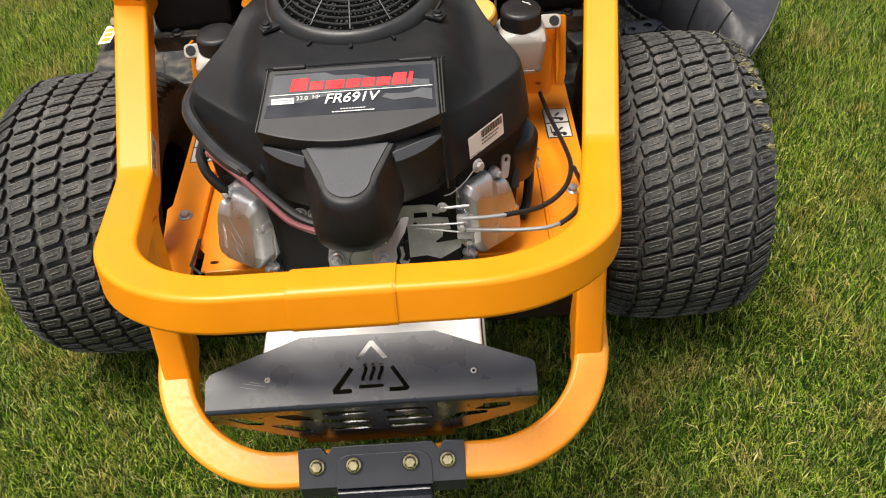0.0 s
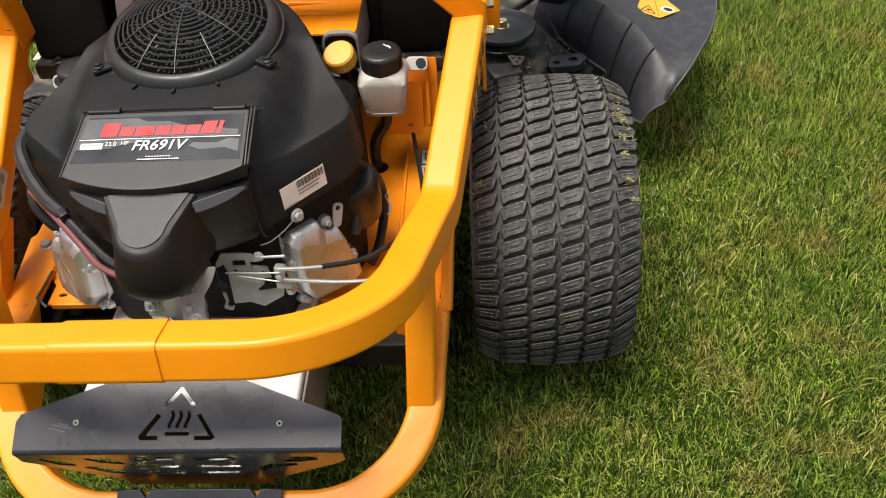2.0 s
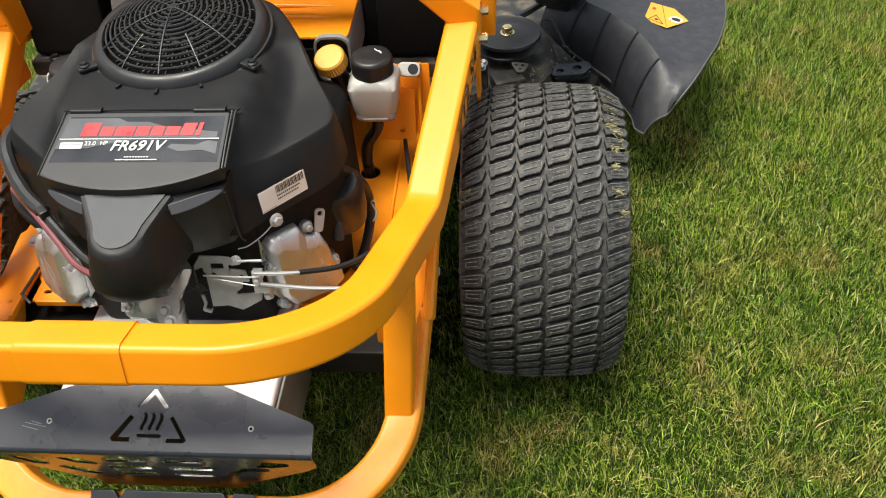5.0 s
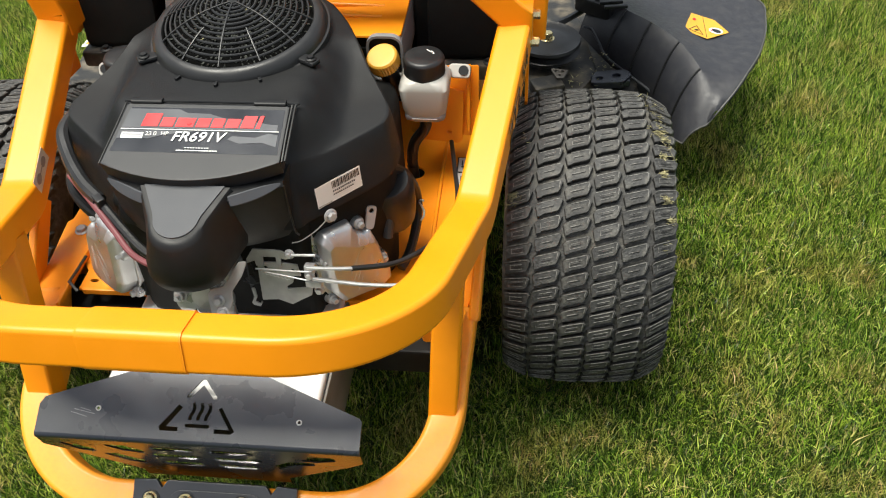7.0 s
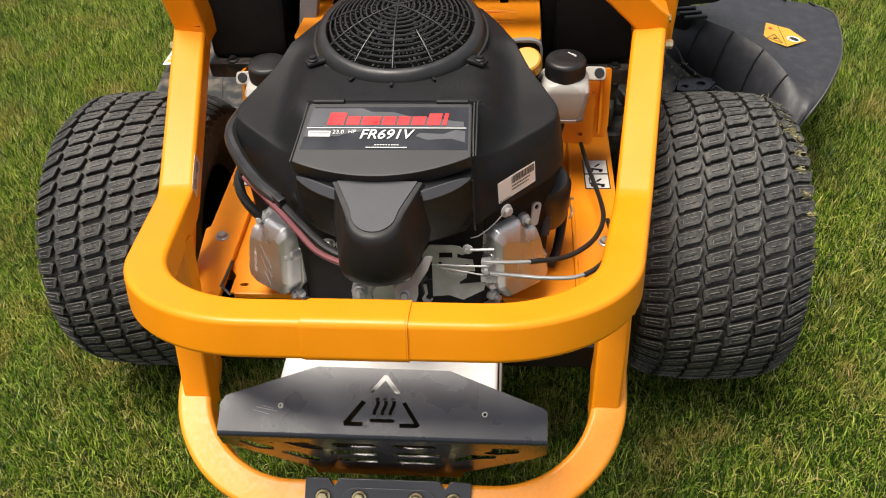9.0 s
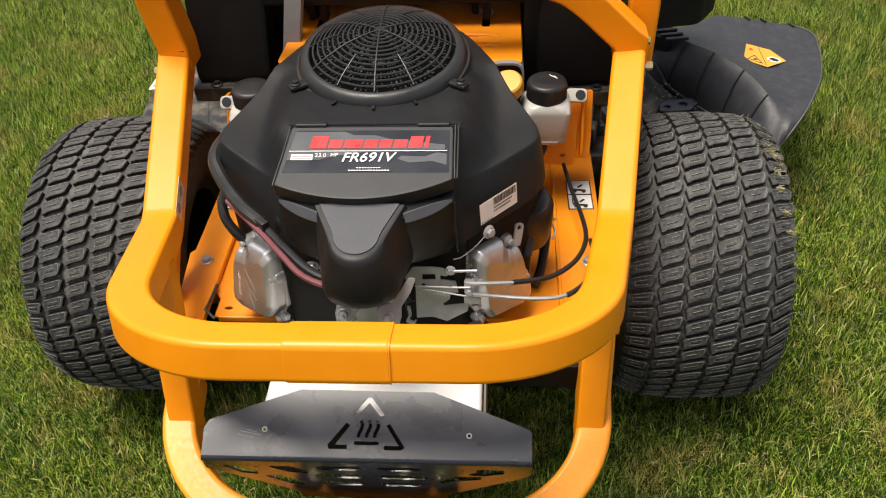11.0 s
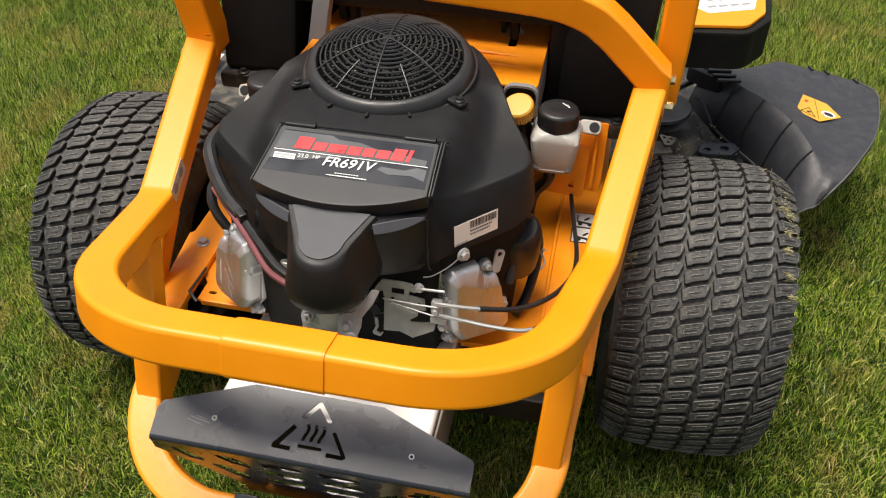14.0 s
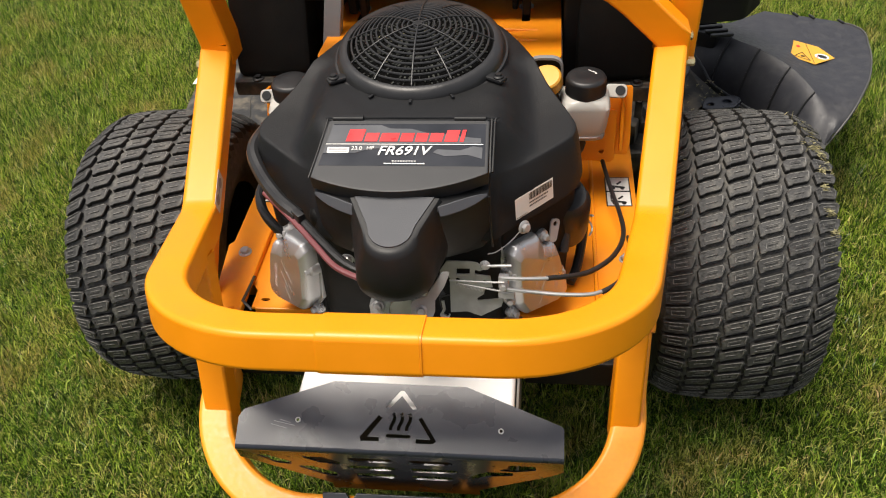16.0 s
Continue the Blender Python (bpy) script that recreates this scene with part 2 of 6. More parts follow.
def lathe(bm, profile, seg=40, m=None, full=True):
    """Turns (radius, height) pairs about the z axis of m."""
    m = m or Matrix()
    rings = []
    for r, z in profile:
        if r < 1e-6:
            rings.append([bm.verts.new(m @ Vector((0, 0, z)))])
        else:
            rings.append([bm.verts.new(m @ Vector((r * math.cos(2 * math.pi * i / seg), r * math.sin(2 * math.pi * i / seg), z))) for i in range(seg)])
    for a, b in zip(rings, rings[1:]):
        for i in range(seg):
            j = (i + 1) % seg
            q = ([a[0]] if len(a) == 1 else [a[i], a[j]]) + ([b[0]] if len(b) == 1 else [b[j], b[i]])
            if len(q) > 2:
                bm.faces.new(q)
    return bm


def plate(bm, outline, depth, m=None, r=0.0, holes=()):
    """A flat plate: outline in x, y of m, its top at z = 0, its underside at -depth."""
    m = m or Matrix()
    if holes:
        edges = []
        for loop in (outline, *holes):
            vs = [bm.verts.new(m @ Vector((x, y, 0))) for x, y in loop]
            edges += [bm.edges.new((vs[i], vs[(i + 1) % len(vs)])) for i in range(len(vs))]
        faces = [g for g in bmesh.ops.triangle_fill(bm, edges=edges, use_beauty=True, use_dissolve=False)["geom"] if isinstance(g, bmesh.types.BMFace)]
    else:
        faces = [bm.faces.new([bm.verts.new(m @ Vector((x, y, 0))) for x, y in outline])]
    normal = (m.to_3x3() @ Vector((0, 0, 1))).normalized()
    for f in faces:
        f.normal_update()
        if f.normal.dot(normal) < 0:
            f.normal_flip()
    top = list(faces)
    ext = bmesh.ops.extrude_face_region(bm, geom=top, use_keep_orig=True)
    low = [g for g in ext["geom"] if isinstance(g, bmesh.types.BMVert)]
    bmesh.ops.translate(bm, verts=low, vec=-normal * depth)
    bmesh.ops.recalc_face_normals(bm, faces=bm.faces[:])
    if r:
        rim = [e for f in top if f.is_valid for e in f.edges if len(e.link_faces) == 2 and e.calc_face_angle(0) > 0.6]
        bmesh.ops.bevel(bm, geom=list(set(rim)), offset=r, segments=2, affect="EDGES", profile=0.5)
    return bm


def round_poly(points, radius, n=5):
    """The corners of a plane polygon rounded."""
    pts = [Vector((*p, 0)) for p in points]
    out = []
    k = len(pts)
    rr = radius if isinstance(radius, (list, tuple)) else [radius] * k
    for i in range(k):
        a, b = pts[i - 1] - pts[i], pts[(i + 1) % k] - pts[i]
        half = a.angle(b) / 2
        cut = min(rr[i] / max(0.05, math.tan(half)), a.length * 0.48, b.length * 0.48)
        s, e = pts[i] + a.normalized() * cut, pts[i] + b.normalized() * cut
        for j in range(n + 1):
            t = j / n
            q = s * (1 - t) ** 2 + pts[i] * 2 * t * (1 - t) + e * t * t
            out.append((q.x, q.y))
    return out


def oval(cx, cy, rx, ry, n=16, tilt=0.0):
    c, s = math.cos(tilt), math.sin(tilt)
    return [(cx + rx * math.cos(a) * c - ry * math.sin(a) * s, cy + rx * math.cos(a) * s + ry * math.sin(a) * c)
            for a in (2 * math.pi * i / n for i in range(n))]


def bar(x0, y0, x1, y1, w, n=5):
    """The outline of a slot with round ends."""
    d = Vector((x1 - x0, y1 - y0)).normalized()
    a0 = math.atan2(d.y, d.x)
    out = []
    for cx, cy, s in ((x1, y1, a0 - math.pi / 2), (x0, y0, a0 + math.pi / 2)):
        for i in range(n + 1):
            a = s + math.pi * i / n
            out.append((cx + w / 2 * math.cos(a), cy + w / 2 * math.sin(a)))
    return out


def frame_at(origin, x_axis, normal):
    """A matrix with its z along normal and its x near x_axis."""
    z = Vector(normal).normalized()
    x = Vector(x_axis)
    x = (x - z * x.dot(z)).normalized()
    y = z.cross(x)
    m = Matrix((x, y, z)).transposed().to_4x4()
    m.translation = Vector(origin)
    return m


def mirrored(p):
    return (-p[0], p[1], p[2])


def hex_bolt(bm, m, head=0.0075, flange=0.0105, tall=0.006):
    """A flanged hexagon bolt head standing on m."""
    lathe(bm, [(0, 0.0), (flange, 0.0), (flange, 0.0015), (head * 1.05, 0.003)], 18, m)
    lathe(bm, [(head, 0.002), (head, tall), (head * 0.85, tall + 0.001), (0, tall + 0.001)], 6, m)
    return bm


def letters(name, words, size, m, mat, parent, slant=0.0, wide=1.0, bold=0.0):
    """Raised lettering in the built-in font, centred on m."""
    cu = bpy.data.curves.new(name, "FONT")
    cu.body, cu.size, cu.align_x, cu.align_y = words, size, "CENTER", "CENTER"
    cu.extrude, cu.shear, cu.offset = 0.0002, slant, bold
    tmp = bpy.data.objects.new(name, cu)
    me = bpy.data.meshes.new_from_object(tmp)
    bpy.data.objects.remove(tmp)
    me.transform(m @ Matrix.Diagonal((wide, 1, 1, 1)))
    me.materials.clear()
    me.materials.append(mat)
    ob = new(name, me)
    ob.parent = parent
    return ob


def flat_marks(name, outlines, m, mat, parent, label="", depth=0.0003):
    """Printed shapes, a hair proud of the surface at m."""
    bm = bmesh.new()
    for o in outlines:
        plate(bm, o, depth, m)
    return part(name, bm, mat, parent, label, smooth=False)


def rect(x0, y0, x1, y1):
    return [(x0, y0), (x1, y0), (x1, y1), (x0, y1)]


# ---- ground ----
SLOPE = 0.022
SOIL_Z = -0.036


def ground_z(x, y):
    return SOIL_Z + SLOPE * x + 0.004 * math.sin(3.1 * x + 1.3) * math.cos(2.3 * y)


def past_edge(u, v):
    """How far a place lies past the edge of the dense grass."""
    return np.maximum.reduce([-1.20 - 0.57 * (v + 0.3) - u, u - 1.46 - 0.22 * (v + 0.3), -0.76 - v, v - 2.62])


def build_ground():
    bm = bmesh.new()
    edges = [-400, -60, -12, -5] + [-3 + 0.1 * i for i in range(66)] + [6, 12, 60, 400]
    grid = [[bm.verts.new((x, y, ground_z(x, y) if abs(x) < 8 and abs(y) < 8 else SOIL_Z + SLOPE * max(-8, min(8, x)))) for x in edges] for y in edges]
    for j in range(len(edges) - 1):
        for i in range(len(edges) - 1):
            bm.faces.new((grid[j][i], grid[j][i + 1], grid[j + 1][i + 1], grid[j + 1][i]))
    ob = link_mesh("ground", bm, SOIL)
    ob.data.materials.append(FAR_TURF)
    for p in ob.data.polygons:
        x, y, _ = p.center
        if past_edge(x, y) > -0.13 + 0.05 * math.sin(9 * x) * math.sin(8 * y + 1):
            p.material_index = 1
    tagged(ob, "dark soil under a green mown lawn", "ground", kind="structure")


build_ground()

# ---- the mower ----
mower = new("riding_mower")
tagged(mower, "orange zero-turn riding mower with black engine and turf tyres", "lawn mower")
mower.location = (0, 0.225, SOIL_Z)
bpy.context.view_layer.update()
ORIGIN = Matrix.Translation((0, -0.225, -SOIL_Z))


def mower_part(name, bm, mat, label="", parent=None, smooth=True):
    """A part of the mower, built in the place's own coordinates."""
    if parent is None:
        bmesh.ops.transform(bm, matrix=ORIGIN, verts=bm.verts[:])
        return part(name, bm, mat, mower, label, smooth)
    bmesh.ops.transform(bm, matrix=ORIGIN, verts=bm.verts[:])
    return part(name, bm, mat, parent, label, smooth)


# -- rear wheels --
AXLE_Y, AXLE_Z, TYRE_R, TYRE_X, TYRE_W = 0.225, 0.226, 0.262, 0.506, 0.272
ROWS_ROUND = 58


def tread_radius(s):
    """The carcass radius at the distance s from the tyre's middle."""
    a = abs(s) / (TYRE_W / 2)
    return (TYRE_R - 0.0085) - 0.012 * a ** 2 - 0.020 * max(0.0, a - 0.62) ** 2 / 0.1444


def carcass():
    h = TYRE_W / 2
    prof = [(0.125, -h * 0.78), (0.15, -h * 0.93), (0.185, -h * 0.995), (0.21, -h * 0.985), (tread_radius(h * 0.96), -h * 0.955)]
    prof += [(tread_radius(s), s) for s in [h * k / 10 for k in range(-9, 10)]]
    prof += [(tread_radius(h * 0.96), h * 0.955), (0.21, h * 0.985), (0.185, h * 0.995), (0.15, h * 0.93), (0.125, h * 0.78)]
    bm = bmesh.new()
    lathe(bm, prof, 96, Matrix.Rotation(radians(90), 4, "Y"))
    bmesh.ops.recalc_face_normals(bm, faces=bm.faces[:])
    return bm


# columns of blocks across the tread: middle, half width, how far each is set round the tyre
COLUMNS = [(-0.1120, 0.0205, 0.55), (-0.0665, 0.0208, 0.00), (-0.0222, 0.0208, 0.10), (0.0222, 0.0208, 0.36), (0.0665, 0.0208, 0.40), (0.1120, 0.0205, 0.12)]


def lug_mesh(column, seed):
    """One tread block lying at the top of the tyre, at the distance of its column from the middle."""
    rnd = random.Random(seed)
    verts, faces = [], []
    mid, half_x, _ = COLUMNS[column]
    half_y, tilt, lean = 0.0118, 0.27, 0.0034
    tall = 0.0085

    def put(u, v, up):
        x = mid + u
        r = tread_radius(x) + up
        a = (v + u * tilt) / TYRE_R
        return (x, -r * math.sin(-a), r * math.cos(a))

    def slab(c, b, up0, up1):
        """A block with the corner list c at the height up0, shrunk by b at up1."""
        k, n = len(verts), len(c)
        cu, cv = sum(p[0] for p in c) / n, sum(p[1] for p in c) / n
        verts.extend(put(u, v, up0) for u, v in c)
        verts.extend(put(cu + (u - cu) * (1 - b / half_x), cv + (v - cv) * (1 - b / half_y), up1) for u, v in c)
        for i in range(n):
            faces.append((k + i, k + (i + 1) % n, k + n + (i + 1) % n, k + n + i))
        faces.append(tuple(k + n + i for i in range(n)))

    j = [rnd.uniform(-0.0006, 0.0006) for _ in range(8)]
    hx, hy = half_x, half_y
    outline = [(-hx + lean + j[0], -hy), (-hx + lean + 0.006, -hy), (-hx + lean + 0.0075, -hy + 0.0018), (hx - 0.003 - lean, -hy + 0.0018 + j[1]), (hx - lean, -hy + 0.0045),
               (hx + lean * 0.5, hy + j[2] - 0.005), (hx - 0.0005, hy - 0.0015), (hx - 0.005, hy), (-hx + 0.006, hy - 0.001 + j[3]), (-hx + 0.0015, hy - 0.0025), (-hx, hy - 0.006)]
    slab(outline, 0.0007, -0.003, tall - 0.0010)
    rim = len(faces)
    slab([(u * 0.965, v * 0.93) for u, v in outline], 0.0009, tall - 0.0011, tall)
    # the worn moulded lines on the face of the block
    plain = len(faces)
    w = 0.0008
    long_u = rnd.uniform(0.0085, 0.0120)
    up0, up1 = tall - 0.0004, tall + 0.0006
    kind = rnd.random()

    def stroke(u0, u1, v0, v1, thick=w):
        slab([(u0, v0), (u1, v1), (u1, v1 + thick), (u0, v0 + thick)], 0.00008, up0, up1)

    if kind < 0.45 and abs(mid) < 0.09:
        stroke(-long_u, long_u * rnd.uniform(0.5, 1.0), 0.0008, 0.0008)
    else:
        stroke(-long_u, long_u, -0.0040, -0.0040)
        stroke(-long_u * rnd.uniform(0.5, 0.95), long_u, 0.0034, 0.0034)
    # the rubbed upper edge, running round one corner
    stroke(-half_x * rnd.uniform(0.3, 0.85), half_x * 0.80, half_y - 0.0026, half_y - 0.0024, 0.0010)
    if rnd.random() < 0.7:
        slab([(half_x * 0.80, half_y - 0.0028), (half_x * 0.86, half_y - 0.0036), (half_x * 0.80, -half_y * rnd.uniform(0.0, 0.5)), (half_x * 0.74, -half_y * 0.1)], 0.00008, up0, up1)
    if abs(mid) > 0.09 or kind > 0.7:
        slab([(-long_u - w, -0.0040), (-long_u, -0.0040), (-long_u, 0.0042), (-long_u - w, 0.0042)], 0.00008, up0, up1)
    lines = len(faces)
    # the narrow cut across the block, drawn as a dark strip
    if kind < 0.75:
        stroke(-long_u * 0.8, long_u * 0.8, -0.0006, -0.0006, 0.0010)
    me = bpy.data.meshes.new("lug")
    me.from_pydata(verts, [], faces)
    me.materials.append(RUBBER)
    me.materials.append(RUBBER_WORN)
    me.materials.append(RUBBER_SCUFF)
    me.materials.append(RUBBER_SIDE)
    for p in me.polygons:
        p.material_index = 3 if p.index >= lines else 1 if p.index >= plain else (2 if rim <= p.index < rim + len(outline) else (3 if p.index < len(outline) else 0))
    return me


LUGS = [[lug_mesh(column, 10 * column + k) for k in range(5)] for column in range(6)]


def rear_tyre(x):
    m = Matrix.Translation((x, AXLE_Y, AXLE_Z))
    bm = carcass()
    ob = link_mesh("tyre", bm, RUBBER_GROOVE)
    ob.parent = mower
    ob.matrix_local = ORIGIN @ m
    tagged(ob, "wide black turf tyre with worn block tread")
    rest = []
    rnd = random.Random(int(x * 100))
    for row in range(ROWS_ROUND):
        for column in range(6):
            angle = 2 * math.pi * (row + COLUMNS[column][2]) / ROWS_ROUND
            # angle 0 is the top, growing towards the rear of the mower
            me = LUGS[column][rnd.randrange(5)]
            turn = Matrix.Rotation(angle + rnd.gauss(0, 0.0022), 4, "X") @ Matrix.Translation((rnd.gauss(0, 0.0005), 0, rnd.gauss(0, 0.0004)))
            deg = math.degrees(angle)
            if deg < 152 or deg > 330:
                lug = new("lug", me)
                lug.parent = ob
                lug.matrix_local = turn
            else:
                rest.append((me, turn))
    verts, faces = [], []
    for me, turn in rest:
        k = len(verts)
        verts += [tuple(turn @ v.co) for v in me.vertices]
        faces += [tuple(k + i for i in p.vertices) for p in me.polygons]
    me = bpy.data.meshes.new("far_tread")
    me.from_pydata(verts, [], faces)
    me.materials.append(RUBBER)
    far = new("tread", me)
    far.parent = ob
    tagged(far, kind="stuff")
    # the wheel's steel dish
    bm = bmesh.new()
    lathe(bm, [(0, -0.02), (0.05, -0.02), (0.06, -0.045), (0.115, -0.05), (0.127, -0.075), (0.128, -0.095), (0.133, -0.097), (0.127, 0.097), (0.12, 0.07), (0.06, 0.03), (0.03, 0.035), (0, 0.035)], 40,
          m @ Matrix.Rotation(radians(90), 4, "Y"))
    mower_part("wheel_rim", bm, SHADOW_BLACK, "black pressed steel wheel rim")


for x in (-TYRE_X, TYRE_X):
    rear_tyre(x)

# dried grass matted on the shoulders of the right tyre
bm = bmesh.new()
rnd = random.Random(5)
spots = [(-20, 0.098, 16, 0.008), (-12, 0.102, 30, 0.008), (-5, 0.106, 40, 0.008), (2, 0.106, 30, 0.009), (6, 0.104, 130, 0.0045), (8, 0.114, 60, 0.004), (13, 0.118, 24, 0.006), (16, 0.108, 50, 0.003), (23, 0.110, 40, 0.003),
         (33, 0.112, 70, 0.0035), (40, 0.122, 50, 0.0035), (50, 0.118, 14, 0.005), (33, -0.120, 110, 0.004), (36, -0.124, 40, 0.004), (10, -0.115, 16, 0.010)]
for deg, across, many, spread in spots:
    for k in range(many):
        a = radians(rnd.gauss(deg, 0.7 if spread < 0.005 else 1.8))
        s = TYRE_X + across + rnd.gauss(0, spread)
        out = Vector((0, -math.sin(a), math.cos(a)))
        r = tread_radius(max(-0.13, min(0.13, s - TYRE_X))) + abs(rnd.gauss(0.004, 0.0035))
        p = Vector((s, AXLE_Y, AXLE_Z)) + out * r
        d = Vector((rnd.gauss(0, 1.3), rnd.gauss(0, 0.7), rnd.gauss(0, 0.4))).normalized() * rnd.uniform(0.002, 0.0075)
        w = d.cross(out).normalized() * rnd.uniform(0.0002, 0.0006)
        bm.faces.new([bm.verts.new(q) for q in (p - d - w, p - d + w, p + d * 0.2 + w + out * 0.0015, p + d, p + d * 0.2 - w + out * 0.0015)])
mower_part("dried_grass", bm, DRY_MUD, "dried yellow grass stuck to the tyre")["kind"] = "stuff"

# -- the rear guard: upper hoop --
TUBE = rect_profile(0.0525, 0.051, 0.0075)


def hoop_path(drop):
    half = [(0.379, 0.285, 0.629), (0.3345, -0.030, 0.5235), (0.273, -0.3575, 0.6185)]
    pts = [Vector(p) for p in half] + [Vector(mirrored(p)) for p in reversed(half)]
    line = fillet([p - Vector((0, 0, drop)) for p in pts], [0.07, 0.168, 0.168, 0.07], 18)
    return line


bm = bmesh.new()
sweep(bm, hoop_path(0.0265), TUBE, up=(0, 0.28, 0.96))
hoop = mower_part("guard_hoop", bm, ORANGE, "bright orange square-tube hoop round the engine")
# the sleeve where both halves meet
bm = bmesh.new()
fall = (0.0, 0.28, 0.96)
sweep(bm, [(-0.066, -0.3570, 0.5920), (-0.062, -0.3570, 0.5920), (0.048, -0.3570, 0.5920), (0.050, -0.3570, 0.5920)], rect_profile(0.0565, 0.0550, 0.010), up=fall, scales=[0.97, 1, 1, 0.985])
mower_part("sleeve", bm, ORANGE, "", hoop)
bm = bmesh.new()
sweep(bm, [(0.0502, -0.3570, 0.5920), (0.0522, -0.3570, 0.5920)], rect_profile(0.0568, 0.0553, 0.010), up=fall)
mower_part("weld_seam", bm, ORANGE_DUSTY, "", hoop)

# -- lower hoop: a bent square tube rising forwards on either side, with a post on each bend --
U_N = Vector((0, -0.42, 0.907))
low = [(0.3175, -0.085, 0.366), (0.3075, -0.165, 0.292), (0.302, -0.350, 0.2265)]
low += [mirrored(p) for p in reversed(low)]
bm = bmesh.new()
line = fillet(low, [0.050, 0.165, 0.165, 0.050], 20)
sweep(bm, line, rect_profile(0.050, 0.044, 0.0075), up=U_N)
mower_part("lower_hoop", bm, ORANGE_PALE, "orange bent square tube low behind the engine, scuffed")
for s in (1, -1):
    bm = bmesh.new()
    sweep(bm, [(s * 0.2985, -0.2180, 0.262), (s * 0.3025, -0.1840, 0.350), (s * 0.3095, -0.1240, 0.512)], rect_profile(0.041, 0.040, 0.005), up=(0, -0.93, 0.36))
    leg = mower_part("guard_leg", bm, ORANGE, "orange square-tube post of the rear guard")
    # weld bead round its foot
    bm = bmesh.new()
    foot = [(s * 0.2785, -0.236, 0.2795), (s * 0.2885, -0.2385, 0.2775), (s * 0.3085, -0.2385, 0.2765), (s * 0.3195, -0.236, 0.2760), (s * 0.3205, -0.210, 0.2880)]
    hose(bm, foot, 0.0028, 8, 5)
    mower_part("weld_bead", bm, ORANGE, "", leg)
    # wider end of the tube, bolted to the side rail
    bm = bmesh.new()
    sweep(bm, [(s * 0.3370, -0.104, 0.358), (s * 0.3375, -0.100, 0.3615), (s * 0.3440, 0.020, 0.455)], rect_profile(0.016, 0.040, 0.005), up=U_N, scales=[0.9, 1, 0.9])
    mower_part("bracket", bm, ORANGE, "", leg)
    bm = bmesh.new()
    hex_bolt(bm, frame_at((s * 0.3215, 0.0085, 0.341), (0, 1, 0), (s, 0, 0)), 0.0075, 0.0105, 0.022)
    mower_part("bolt", bm, ZINC, "", leg)
# black plate across the middle with four bolts
PLATE = frame_at((0, -0.3600, 0.2470), (1, 0, 0), (0, -0.62, 0.785))
bm = bmesh.new()
out = [(-0.118, -0.027), (-0.118, 0.027), (-0.086, 0.028), (-0.078, 0.017), (-0.070, 0.028), (0.068, 0.028), (0.076, 0.017), (0.084, 0.028), (0.112, 0.027), (0.112, -0.027)]
plate(bm, out, 0.007, PLATE @ Matrix.Translation((0, 0, 0.0055)), 0.0012)
hitch_plate = mower_part("bumper_plate", bm, PLATE_PAINT, "black bolted plate across the lower tube")
bm = bmesh.new()
plate(bm, round_poly([(-0.066, -0.028), (-0.066, 0.017), (0.066, 0.017), (0.066, -0.028)], [0.001, 0.03, 0.03, 0.001], 8), 0.003, PLATE @ Matrix.Translation((0, -0.001, 0.0080)), 0.0008)
mower_part("raised_tab", bm, PLATE_PAINT, "", hitch_plate)
bm = bmesh.new()
box_at(bm, (-0.118, -0.3825, 0.205), (0.112, -0.3765, 0.2320), 0.002)
mower_part("flange", bm, BLACK_PAINT, "", hitch_plate)
bm = bmesh.new()
rounded_box(bm, (0.132, 0.16, 0.008), Matrix.Translation((-0.002, -0.425, 0.205)), 0.003)
rounded_box(bm, (0.132, 0.008, 0.05), Matrix.Translation((-0.002, -0.386, 0.200)), 0.003)
mower_part("hitch_tongue", bm, BLACK_PAINT, "", hitch_plate)
for u, lift in ((-0.092, 0.0055), (-0.041, 0.0085), (0.037, 0.0085), (0.088, 0.0055)):
    m = PLATE @ Matrix.Translation((u, 0.002, lift))
    bm = bmesh.new()
    lathe(bm, [(0, 0), (0.0125, 0), (0.0125, 0.0016), (0.0, 0.0018)], 20, m)
    mower_part("washer", bm, BLACK_INK, "", hitch_plate)
    bm = bmesh.new()
    hex_bolt(bm, m @ Matrix.Translation((0, 0, 0.0016)), 0.0075, 0.0102, 0.0065)
    mower_part("bolt", bm, BRASS_ZINC, "yellow zinc-plated bolt", hitch_plate)

# -- exhaust shield with its cut-out warning triangle --
SH = frame_at((0, -0.281, 0.417), (1, 0, 0), (0, -0.47, 0.883))
bm = bmesh.new()
edge = [(-0.092, 0.0115), (-0.211, -0.030), (-0.217, -0.040), (-0.217, -0.076), (0.211, -0.076), (0.211, -0.040), (0.207, -0.036), (0.084, 0.0100)]


def ribbon(points, w):
    """The outline of a strip with round ends along the points."""
    left, right = [], []
    for i, p in enumerate(points):
        p = Vector(p)
        a = Vector(points[max(0, i - 1)])
        b = Vector(points[min(len(points) - 1, i + 1)])
        d = (b - a).normalized()
        nrm = Vector((-d.y, d.x))
        left.append(tuple(p + nrm * w / 2))
        right.append(tuple(p - nrm * w / 2))
    return left + list(reversed(right))


def waves(cx):
    return ribbon([(cx + 0.0022 * math.sin(i / 8 * 5.2), -0.028 - 0.022 * i / 8) for i in range(9)], 0.0046)


